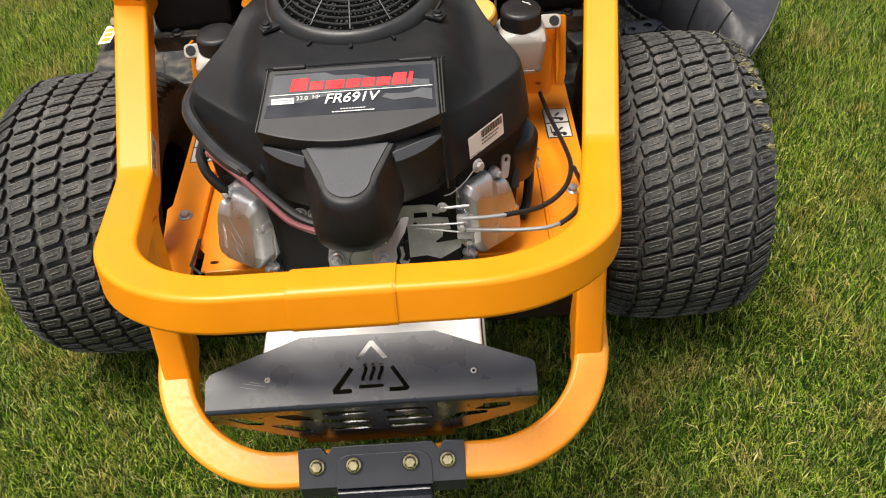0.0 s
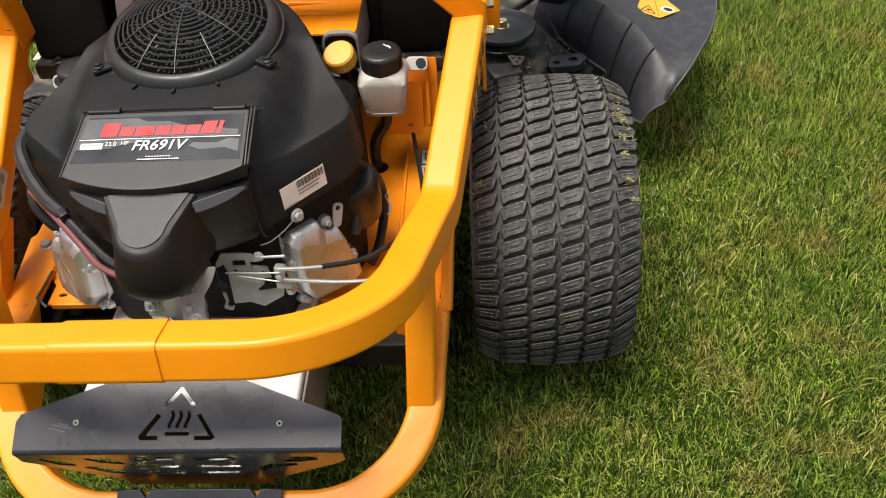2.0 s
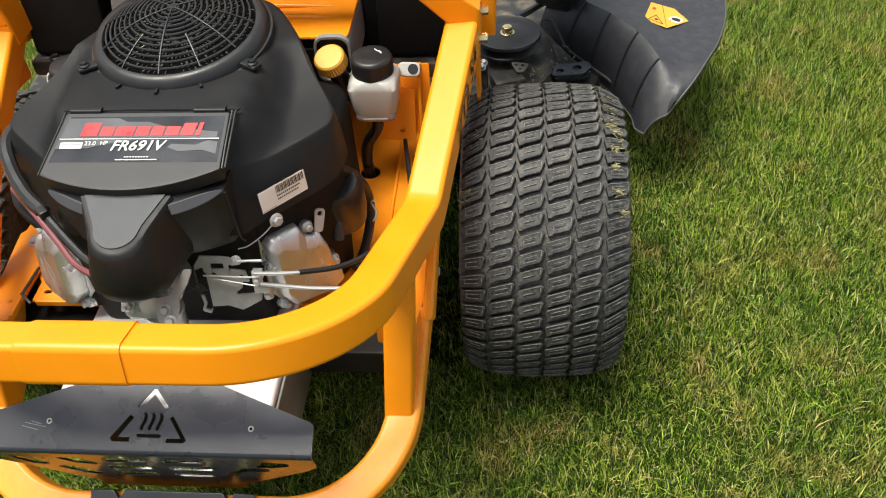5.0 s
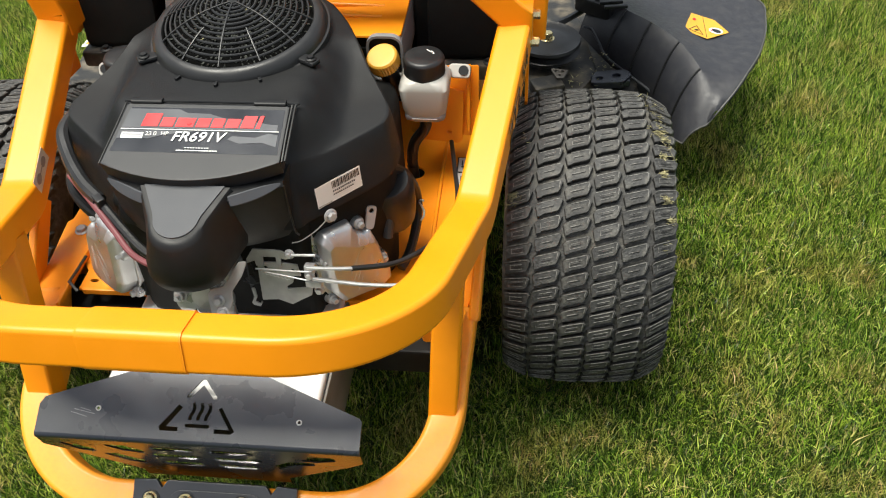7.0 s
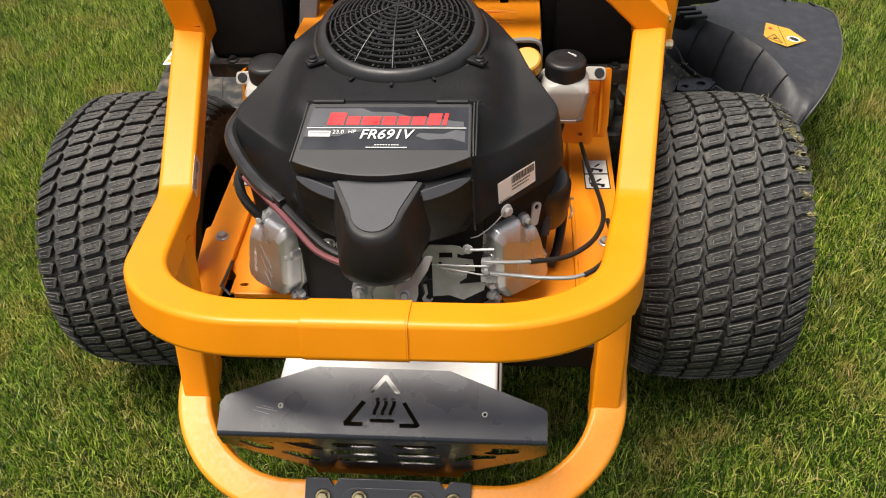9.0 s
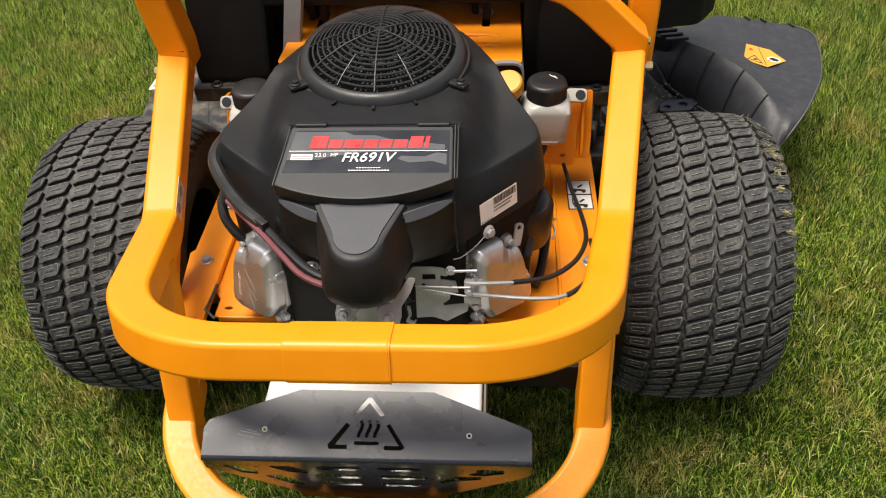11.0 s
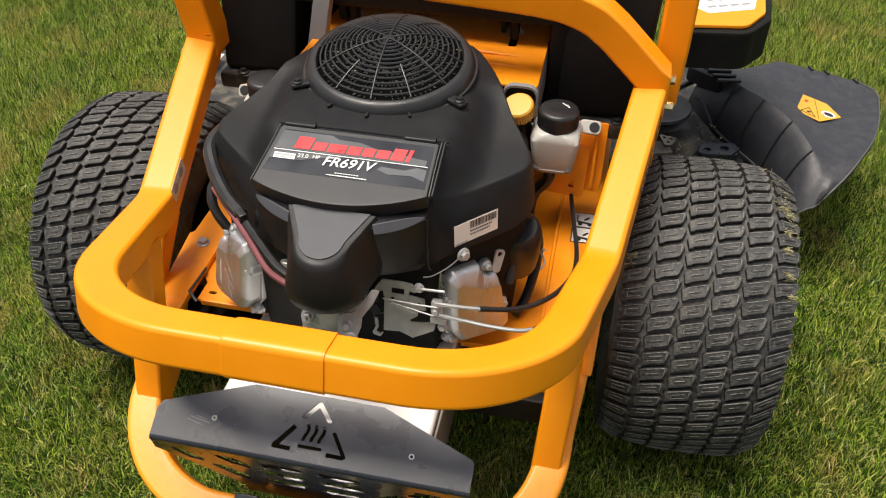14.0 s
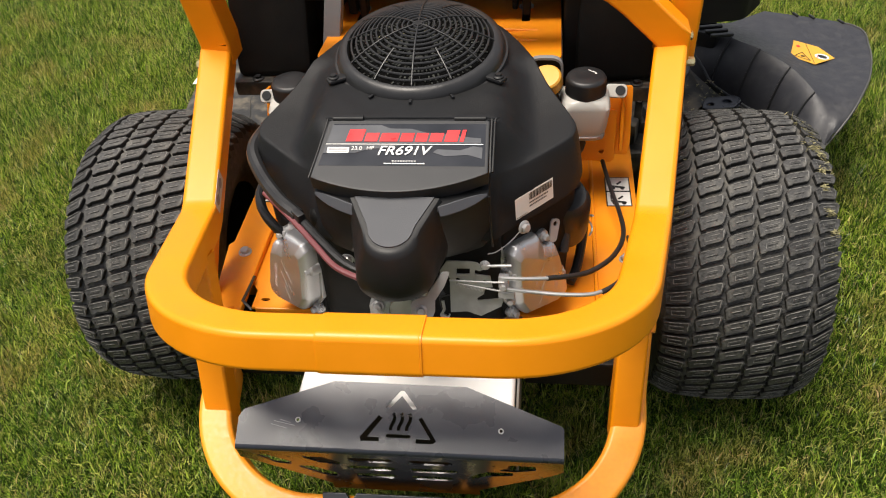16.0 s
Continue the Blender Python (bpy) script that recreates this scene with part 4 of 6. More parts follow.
hose(bm, [(0.1080, -0.1500, 0.546), (0.120, -0.1440, 0.546), (0.138, -0.1290, 0.552), (0.153, -0.1150, 0.563)], 0.0008, 6)
mower_part("ground_wire", bm, GREY_WIRE, "", cover)
for x, z in ((-0.087, 0.520), (-0.068, 0.517)):
    bm = bmesh.new()
    hex_bolt(bm, frame_at((x, -0.1345, z), (1, 0, 0), (0, -1, 0.2)), 0.0065, 0.0095, 0.008)
    mower_part("bolt", bm, ZINC, "", cover)
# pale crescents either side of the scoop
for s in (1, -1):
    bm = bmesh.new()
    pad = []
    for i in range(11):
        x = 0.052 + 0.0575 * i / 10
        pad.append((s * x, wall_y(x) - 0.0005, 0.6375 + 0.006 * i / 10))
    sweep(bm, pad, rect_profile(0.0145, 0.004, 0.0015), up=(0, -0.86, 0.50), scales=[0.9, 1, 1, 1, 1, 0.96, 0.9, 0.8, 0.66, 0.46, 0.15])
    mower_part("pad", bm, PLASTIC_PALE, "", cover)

# barcode label and bolt on the cover's corner
BC = frame_at((0.1580, -0.0925, 0.6000), (0.68, 0.73, -0.03), (0.735, -0.66, 0.10))
m = ORIGIN @ BC @ Matrix.Translation((0, 0, 0.0135))
bar_label = flat_marks("barcode_label", [rect(-0.0355, -0.0155, 0.0355, 0.0155)], m, WHITE_LABEL, mower, "white barcode label")
m = m @ Matrix.Translation((0, 0, 0.0004))
ink = [rect(-0.010 + x, 0.003, -0.010 + x + w, 0.0135) for x, w in [(0.0018 * i, 0.0006 + 0.0007 * ((i * 7) % 3) / 2) for i in range(24)]]
ink += [rect(-0.010 + 0.003 * i, -0.002, -0.008 + 0.003 * i, 0.0) for i in range(12)] + [rect(-0.010 + 0.003 * i, -0.007, -0.0082 + 0.003 * i, -0.005) for i in range(11)] + [rect(-0.034 + 0.003 * i, -0.0145, -0.0325 + 0.003 * i, -0.0130) for i in range(7)]
flat_marks("barcode_print", ink, m, BLACK_INK, bar_label)
bm = bmesh.new()
hex_bolt(bm, frame_at((0.1540, -0.1155, 0.5650), (0, 0, 1), (0.72, -0.66, 0.15)), 0.0065, 0.0095, 0.007)
mower_part("cover_bolt", bm, ZINC, "", cover)

# round fan grille
GC = Vector((0.0, 0.116, 0.7115))
GM = Matrix.Translation(GC) @ Matrix.Rotation(radians(6), 4, "X")
bm = bmesh.new()
lathe(bm, [(0.1035, -0.006), (0.1040, 0.0010), (0.1060, 0.0042), (0.1100, 0.0050), (0.1150, 0.0030), (0.1190, -0.0015), (0.1215, -0.0075), (0.1225, -0.0120), (0.1255, -0.0125), (0.1255, -0.050), (0.1150, -0.050), (0.1035, -0.010), (0.1035, -0.006)], 72, GM)
bmesh.ops.recalc_face_normals(bm, faces=bm.faces[:])
grille = mower_part("fan_grille", bm, GRILLE, "round domed black fan grille")


def dome(r):
    return 0.0035 + 0.0290 * (1 - (r / 0.106) ** 2.3)


for r in [0.0075 + 0.0076 * k for k in range(13)]:
    bm = bmesh.new()
    prof = ring_profile(0.0016, 6)
    rr = []
    for i in range(56):
        a = 2 * math.pi * i / 56
        rr.append([bm.verts.new(GM @ Vector(((r + u) * math.cos(a), (r + u) * math.sin(a), dome(r) + v))) for u, v in prof])
    for i in range(56):
        for j in range(6):
            bm.faces.new((rr[i][j], rr[i][(j + 1) % 6], rr[(i + 1) % 56][(j + 1) % 6], rr[(i + 1) % 56][j]))
    bmesh.ops.recalc_face_normals(bm, faces=bm.faces[:])
    mower_part("ring", bm, GRILLE, "", grille)
for i in range(12):
    a = radians(-90 + 30 * i)
    r0 = 0.0 if i % 2 == 0 else 0.058
    bm = bmesh.new()
    pts = [GM @ Vector((r * math.cos(a), r * math.sin(a), dome(r) + 0.0012)) for r in [r0 + (0.1055 - r0) * k / 8 for k in range(9)]]
    sweep(bm, pts, rect_profile(0.0026, 0.0030, 0.001, 2))
    mower_part("spoke", bm, GRILLE, "", grille)
bm = bmesh.new()
lathe(bm, [(0, 0.003), (0.006, 0.0025), (0.006, -0.002), (0, -0.002)], 16, GM @ Matrix.Translation((0, 0, dome(0))))
mower_part("hub", bm, PLASTIC_SMOOTH, "", grille)
# turning debris screen below, with small clippings lying on it
bm = bmesh.new()
lathe(bm, [(0, -0.004), (0.04, -0.004), (0.09, -0.008), (0.107, -0.012), (0.107, -0.016), (0, -0.016)], 48, GM)
mower_part("debris_screen", bm, SCREEN, "dark perforated debris screen", grille)
bm = bmesh.new()
rnd = random.Random(21)
for i in range(70):
    a = 2 * math.pi * i / 70
    for r in (0.022, 0.030, 0.038, 0.046, 0.054, 0.061, 0.068, 0.075, 0.082, 0.089, 0.096):
        h = -0.0022 - 0.006 * max(0, (r - 0.04) / 0.06)
        if rnd.random() < 0.7:
            rounded_box(bm, (rnd.uniform(0.0030, 0.0060), rnd.uniform(0.0012, 0.0032), 0.002), GM @ Matrix.Rotation(a + r * 40, 4, "Z") @ Matrix.Translation((r, 0, h)), 0)
mower_part("screen_mesh", bm, SPECK, "", grille)["kind"] = "stuff"
bm = bmesh.new()
rnd = random.Random(8)
for i in range(8):
    a, r = rnd.uniform(0, 6.28), rnd.uniform(0.03, 0.104)
    p = GM @ Vector((r * math.cos(a), r * math.sin(a), -0.0005))
    d = Vector((rnd.gauss(0, 1), rnd.gauss(0, 1), 0)).normalized() * rnd.uniform(0.0015, 0.004)
    w = Vector((-d.y, d.x, 0)).normalized() * 0.0008
    bm.faces.new([bm.verts.new(q) for q in (p - d - w, p + d - w, p + d + w, p - d + w)])
mower_part("dried_grass", bm, DRY_MUD, "", grille)["kind"] = "stuff"
for a in (-148, -32, -116, -90, -64):
    bm = bmesh.new()
    d = Vector((math.cos(radians(a)), math.sin(radians(a)), 0))
    if a in (-148, -32):
        p = GC + d * 0.130 + Vector((0, 0, -0.0165))
        rounded_box(bm, (0.032, 0.017, 0.007), Matrix.Translation(p) @ Matrix.Rotation(radians(a), 4, "Z"), 0.003)
        hex_bolt(bm, Matrix.Translation(p + d * 0.006 + Vector((0, 0, 0.0035))), 0.005, 0.0075, 0.004)
        mower_part("lug_tab", bm, PLASTIC_SMOOTH, "", grille)
    else:
        p = GC + d * 0.1265 + Vector((0, 0, -0.0225))
        rounded_box(bm, (0.009, 0.004, 0.012), Matrix.Translation(p) @ Matrix.Rotation(radians(a), 4, "Z"), 0.001)
        mower_part("clip", bm, PLASTIC_SMOOTH, "", grille)

# -- cylinder heads --
FLANGE = [(-0.044, 0.052), (-0.033, 0.061), (0.024, 0.058), (0.048, 0.004), (0.065, -0.062), (0.062, -0.080), (0.038, -0.084), (-0.030, -0.071), (-0.046, -0.041), (-0.047, 0.016)]
SKIRT = [(-0.040, 0.047), (-0.031, 0.056), (0.012, 0.054), (0.016, 0.036), (0.026, 0.029), (0.037, 0.030), (0.045, 0.004), (0.048, -0.022), (0.058, -0.050), (0.059, -0.070), (0.036, -0.078), (-0.026, -0.066), (-0.041, -0.039), (-0.042, 0.014)]
CROWN = [(-0.032, 0.034), (-0.024, 0.038), (-0.002, 0.023), (0.008, 0.016), (0.026, 0.013), (0.037, 0.008), (0.041, -0.010), (0.043, -0.030), (0.047, -0.050), (0.045, -0.064), (0.030, -0.068), (-0.022, -0.057), (-0.033, -0.034), (-0.034, 0.010)]
for s in (1, -1):
    HC = frame_at((0.164, -0.0996, 0.479), (0.70, 0.70, 0.0), (0.70, -0.70, 0.10)) if s > 0 else frame_at((-0.173, -0.106, 0.481), (0.75, -0.65, 0.0), (-0.64, -0.76, 0.12))
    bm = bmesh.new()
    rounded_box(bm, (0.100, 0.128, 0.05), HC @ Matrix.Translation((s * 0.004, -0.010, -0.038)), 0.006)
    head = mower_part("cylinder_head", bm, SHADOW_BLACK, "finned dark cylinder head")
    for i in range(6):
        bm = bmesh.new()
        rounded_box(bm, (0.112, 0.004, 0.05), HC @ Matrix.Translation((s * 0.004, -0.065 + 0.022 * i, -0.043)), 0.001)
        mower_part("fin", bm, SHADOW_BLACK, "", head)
    bm = bmesh.new()
    plate(bm, round_poly([(s * u, v) for u, v in FLANGE], 0.008, 4), 0.012, HC @ Matrix.Translation((0, 0, -0.009)), 0.002)
    mower_part("head_flange", bm, ALUMINIUM, "", head)
    # the domed cover: a rounded skirt, a chamfer and a flat crown
    bm = bmesh.new()
    low, top = round_poly([(s * u, v) for u, v in SKIRT], 0.005, 4), round_poly([(s * u, v) for u, v in CROWN], 0.004, 4)
    rings = []
    for k, h in ((0.0, -0.010), (0.03, 0.001), (0.10, 0.0070), (0.26, 0.0114), (0.80, 0.0163), (0.93, 0.0175), (1.0, 0.0179)):
        rings.append([bm.verts.new(HC @ Vector((*Vector(p).lerp(Vector(q), k), h))) for p, q in zip(low, top)])
    for p, q in zip(rings, rings[1:]):
        for i in range(len(p)):
            j = (i + 1) % len(p)
            bm.faces.new((p[i], q[i], q[j], p[j]))
    bm.faces.new(rings[-1])
    bmesh.ops.recalc_face_normals(bm, faces=bm.faces[:])
    mower_part("valve_cover", bm, ALUMINIUM, "cast aluminium valve cover", head)
    # raised casting marks: slanting strokes and a row of short bars
    bm = bmesh.new()
    for u, v, d in ((0.004, 0.000, 0.013), (-0.006, -0.012, 0.009), (0.006, -0.022, 0.013), (-0.006, -0.030, 0.008), (0.001, -0.044, 0.012)):
        rounded_box(bm, (2 * d, 0.0014, 0.0016), HC @ Matrix.Translation((s * u, v, 0.0176)) @ Matrix.Rotation(s * 1.05, 4, "Z"), 0.0006, 1)
    for i in range(9):
        rounded_box(bm, (0.0070, 0.0012, 0.0014), HC @ Matrix.Translation((s * (0.0255 + 0.0005 * i), -0.004 - 0.0052 * i, 0.0177)) @ Matrix.Rotation(s * (0.25 if i % 3 else -0.35), 4, "Z"), 0.0006, 1)
    mower_part("casting_marks", bm, ALUMINIUM, "", head)
    for u, v, h in ((0.0262, 0.0400, 0.001), (0.0525, -0.0365, 0.001), (-0.0345, -0.0650, -0.006), (-0.038, 0.012, 0.004)):
        bm = bmesh.new()
        lathe(bm, [(0, h), (0.0085, h), (0.0095, h - 0.004), (0.0100, h - 0.018), (0, h - 0.018)], 18, HC @ Matrix.Translation((s * u, v, 0)))
        mower_part("boss", bm, ALUMINIUM, "", head)
        bm = bmesh.new()
        hex_bolt(bm, HC @ Matrix.Translation((s * u, v, h)), 0.0050, 0.0076, 0.008)
        mower_part("bolt", bm, ZINC, "", head)
# lifting eye by the right head
bm = bmesh.new()
plate(bm, round_poly([(-0.006, -0.02), (0.006, -0.02), (0.008, 0.014), (-0.008, 0.014)], 0.0065, 6), 0.003, frame_at((0.196, -0.066, 0.522), (0.75, 0.5, -0.35), (0.6, -0.75, 0.3)), 0.0005, [oval(0, 0.007, 0.0036, 0.0036, 12)])
mower_part("lifting_eye", bm, ZINC, "", engine)
bm = bmesh.new()
hose(bm, [(0.2150, -0.018, 0.525), (0.2132, -0.0258, 0.5008), (0.2115, -0.034, 0.478), (0.2095, -0.0406, 0.459)], 0.0075)
mower_part("drain_tube", bm, PLASTIC_PALE, "cloudy grey drain tube", engine)
bm = bmesh.new()
lathe(bm, [(0, -0.05), (0.042, -0.05), (0.046, -0.02), (0.046, 0.03), (0.038, 0.045), (0, 0.045)], 28, Matrix.Translation((0.208, 0.000, 0.500)) @ Matrix.Scale(0.85, 4) @ Matrix.Rotation(radians(12), 4, "X"))
mower_part("oil_filter", bm, CAP, "", engine)
bm = bmesh.new()
loop = [(0.250 + 0.004 * math.cos(i), 0.028 + 0.012 * math.sin(i / 2.0), 0.47 - 0.004 * i) for i in range(9)]
hose(bm, loop, 0.0016, 6)
mower_part("spring_clip", bm, ZINC, "", engine)

bm = bmesh.new()
hose(bm, [(0.215, -0.005, 0.560), (0.232, 0.022, 0.525), (0.241, 0.046, 0.470), (0.241, 0.040, 0.425), (0.233, 0.000, 0.395), (0.222, -0.030, 0.385)], 0.0075)
mower_part("breather_hose", bm, CAP, "", engine)

# -- carburettor and governor linkage --
bm = bmesh.new()
lathe(bm, [(0, -0.05), (0.026, -0.05), (0.026, 0.0), (0.021, 0.004), (0.021, 0.03), (0, 0.03)], 28, frame_at((0.002, -0.180, 0.497), (1, 0, 0), (0, -1, 0)))
carb = mower_part("carburettor", bm, BRIGHT_CASTING, "cast aluminium carburettor")
bm = bmesh.new()
lathe(bm, [(0, 0), (0.018, 0), (0.023, 0.008), (0.023, 0.045), (0.026, 0.046), (0.026, 0.052), (0, 0.052)], 28, Matrix.Translation((0.002, -0.192, 0.425)))
mower_part("float_bowl", bm, BRIGHT_CASTING, "", carb)
bm = bmesh.new()
out = round_poly([(-0.036, -0.014), (0.032, -0.014), (0.036, 0.012), (0.014, 0.018), (-0.014, 0.018), (-0.038, 0.012)], 0.008, 4)
plate(bm, out, 0.008, frame_at((-0.008, -0.204, 0.490), (1, 0, 0), (0, -0.93, 0.36)), 0.0015, [oval(0, 0, 0.013, 0.013, 20)])
mower_part("flange", bm, BRIGHT_CASTING, "", carb)
for x in (-0.036, 0.017):
    bm = bmesh.new()
    hex_bolt(bm, frame_at((x, -0.2040, 0.497), (1, 0, 0), (0, -0.9, 0.4)), 0.0066, 0.0092, 0.008)
    lathe(bm, [(0, 0.016), (0.003, 0.016), (0.003, 0), (0, 0)], 12, frame_at((x, -0.2040, 0.497), (1, 0, 0), (0, -0.9, 0.4)))
    mower_part("nut", bm, ZINC, "", carb)
# the pale stay that holds it, with two bolts
CS = frame_at((0.0263, -0.2282, 0.5164), (1, 0.1, 0), (0.1, -0.85, 0.52))
bm = bmesh.new()
plate(bm, round_poly([(-0.0132, 0.0100), (-0.0065, 0.0158), (0.0075, 0.0185), (0.0290, 0.0490), (0.0400, 0.0490), (0.0315, 0.0300), (0.0185, 0.0120), (0.0180, -0.0010), (0.0110, -0.0185), (-0.0110, -0.0165)], 0.003, 3), 0.003, CS, 0.0008)
mower_part("stay", bm, ZINC_DULL, "", carb)
for u, v in ((0.0, 0.0), (0.0045, -0.0155)):
    bm = bmesh.new()
    hex_bolt(bm, CS @ Matrix.Translation((u, v, 0)), 0.0052, 0.0080, 0.007)
    mower_part("bolt", bm, ZINC, "", carb)
bm = bmesh.new()
rounded_box(bm, (0.022, 0.030, 0.036), Matrix.Translation((-0.040, -0.180, 0.472)), 0.004)
mower_part("solenoid", bm, ZINC, "", carb)
GOV = frame_at((0.09, -0.158, 0.50), (1, -0.051, 0), (-0.05, -0.98, 0.19))
bm = bmesh.new()
out = [(-0.0344, 0.0124), (-0.0001, 0.0145), (0.0202, 0.0124), (0.0234, -0.0047), (0.014, -0.0053), (0.0119, -0.0162), (0.0016, -0.0242), (0.0036, -0.0276), (0.0387, -0.0218), (0.0359, -0.0344), (0.0076, -0.0523), (-0.0112, -0.046), (-0.0343, -0.0491)]
plate(bm, out, 0.0025, GOV, 0.0, [oval(-0.0235, 0.0050, 0.0032, 0.0026, 12, 0.3), oval(0.0150, 0.0030, 0.0050, 0.0022, 12, -0.5), oval(-0.0077, -0.0057, 0.0016, 0.0016, 10)])
gov = mower_part("control_bracket", bm, ZINC_DULL, "folded zinc-plated throttle bracket")
# the upper half of the bracket, round its dark window
bm = bmesh.new()
plate(bm, [(-0.0472, 0.0117), (-0.047, 0.0189), (-0.0371, 0.0346), (-0.0072, 0.0353), (0.0033, 0.0341), (0.0089, 0.0292), (0.013, 0.0374), (0.017, 0.0358), (0.0154, 0.0263), (0.0073, 0.022), (-0.0, 0.0235), (-0.0001, 0.0111), (-0.0059, 0.0108), (-0.0065, 0.025), (-0.0244, 0.024), (-0.0247, 0.0097), (-0.0345, 0.0091), (-0.036, 0.0171)], 0.0025, GOV @ Matrix.Translation((0, 0, 0.003)), 0.0)
mower_part("lever", bm, ZINC_DULL, "", gov)
# dark levers and links between carburettor and bracket
for pts, lift, mat in (([(-0.0578, -0.0206), (-0.048, -0.0151), (-0.0421, -0.0246), (-0.0486, -0.0324)], -0.006, PLASTIC_PALE),
                       ([(-0.0560, 0.002), (-0.0480, 0.004), (-0.0450, -0.0120), (-0.0520, -0.0140)], -0.008, CAP),
                       ([(-0.0470, -0.030), (-0.0430, -0.030), (-0.0412, -0.0446), (-0.0450, -0.052), (-0.038, -0.0550), (-0.0365, -0.0518), (-0.0345, -0.0530), (-0.038, -0.0595), (-0.0473, -0.0576), (-0.0495, -0.0540), (-0.0450, -0.0440)], 0.002, ZINC)):
    bm = bmesh.new()
    plate(bm, pts, 0.0025, GOV @ Matrix.Translation((0, 0, lift)), 0.0)
    mower_part("lever", bm, mat, "", gov)
for pts, r in (([(-0.052, 0.010, -0.004), (-0.050, -0.030, -0.004), (-0.046, -0.055, -0.004)], 0.0010), ([(-0.0344, -0.020, 0.001), (-0.046, -0.024, 0.000), (-0.060, -0.022, -0.004)], 0.0009)):
    bm = bmesh.new()
    sweep(bm, [GOV @ Vector(p) for p in pts], ring_profile(r, 8))
    mower_part("link_rod", bm, PLASTIC_PALE, "", gov)
for p0, p1, lift in (((0.0324, 0.0052), (0.0461, 0.019), 0.008), ((0.0322, -0.0154), (0.0542, -0.005), 0.008)):
    bm = bmesh.new()
    rounded_box(bm, (p1[0] - p0[0], p1[1] - p0[1], 0.011), GOV @ Matrix.Translation(((p0[0] + p1[0]) / 2, (p0[1] + p1[1]) / 2, lift - 0.003)), 0.002)
    mower_part("cable_clamp", bm, ZINC, "", gov)
for u, v, w in ((0.0482, -0.0236, 0.002), (0.0397, 0.0046, 0.010), (0.0145, 0.0338, 0.007)):
    bm = bmesh.new()
    hex_bolt(bm, GOV @ Matrix.Translation((u, v, w - 0.001)), 0.0046, 0.0070, 0.006)
    mower_part("bolt", bm, ZINC, "", gov)
for pts, r in (([(0.0151, 0.0338, 0.009), (0.0495, 0.0365, 0.009)], 0.0018), ([(-0.0332, 0.0092, 0.010), (0.0134, 0.010, 0.011), (0.045, 0.012, 0.012)], 0.0012),
               ([(-0.0209, 0.0042, 0.009), (0.035, -0.0033, 0.010), (0.0553, -0.0055, 0.011)], 0.0011)):
    bm = bmesh.new()
    sweep(bm, [GOV @ Vector(p) for p in pts], ring_profile(r, 8))
    mower_part("rod", bm, ZINC, "", gov)
# tension spring of the governor
bm = bmesh.new()
hose(bm, [GOV @ Vector((-0.026 + 0.0013 * i, 0.0035 - 0.0003 * i + 0.0024 * math.cos(i * 1.57), 0.008 + 0.0024 * math.sin(i * 1.57))) for i in range(30)], 0.0006, 5, 2)
mower_part("spring", bm, ZINC, "", gov)

# -- cables and wiring --
bm = bmesh.new()
hose(bm, [(0.186, -0.167, 0.521), (0.233, -0.138, 0.503), (0.266, -0.104, 0.494), (0.288, -0.050, 0.474), (0.300, 0.015, 0.450), (0.299, 0.085, 0.432), (0.288, 0.160, 0.427), (0.277, 0.225, 0.435)], 0.0036)
throttle = mower_part("throttle_cable", bm, CAP, "black throttle cable")
bm = bmesh.new()
hose(bm, [(0.128, -0.172, 0.524), (0.16, -0.171, 0.523), (0.188, -0.167, 0.521)], 0.0026)
mower_part("cable_ferrule", bm, GREY_WIRE, "", throttle)
bm = bmesh.new()
hose(bm, [(0.134, -0.172, 0.504), (0.17, -0.173, 0.501), (0.203, -0.175, 0.500), (0.24, -0.174, 0.500), (0.262, -0.168, 0.502)], 0.0028)
mower_part("choke_cable", bm, GREY_WIRE, "grey choke cable", throttle)
bm = bmesh.new()
hose(bm, [(0.258, -0.170, 0.501), (0.275, -0.158, 0.503), (0.290, -0.13, 0.495), (0.308, -0.06, 0.46), (0.312, 0.05, 0.41)], 0.0036)
mower_part("cable_sheath", bm, CAP, "", throttle)
bm = bmesh.new()
hose(bm, [(-0.210, 0.10, 0.612), (-0.227, 0.03, 0.620), (-0.231, -0.020, 0.618), (-0.208, -0.065, 0.608), (-0.175, -0.105, 0.597), (-0.146, -0.128, 0.589)], 0.0098)
loom = mower_part("wiring_loom", bm, CAP, "black convoluted wiring loom along the cover")
bm = bmesh.new()
hose(bm, [(-0.200, -0.090, 0.598), (-0.150, -0.136, 0.585), (-0.118, -0.165, 0.570), (-0.085, -0.195, 0.558), (-0.042, -0.214, 0.552)], 0.0042)
mower_part("red_wire", bm, RED_WIRE, "dull red wire", loom)
bm = bmesh.new()
hose(bm, [(-0.160, -0.116, 0.594), (-0.140, -0.134, 0.586), (-0.108, -0.160, 0.568), (-0.075, -0.183, 0.553), (-0.04, -0.195, 0.545)], 0.0062)
mower_part("black_wire", bm, CAP, "", loom)
bm = bmesh.new()
rounded_box(bm, (0.026, 0.012, 0.022), Matrix.Translation((-0.146, -0.130, 0.588)) @ Matrix.Rotation(radians(-45), 4, "Z"), 0.003)
mower_part("cable_tie", bm, CAP, "", loom)
bm = bmesh.new()
hose(bm, [(-0.214, -0.050, 0.585), (-0.220, -0.062, 0.570), (-0.214, -0.076, 0.552), (-0.198, -0.084, 0.530), (-0.180, -0.085, 0.51)], 0.0070)
mower_part("plug_boot", bm, CAP, "", loom)

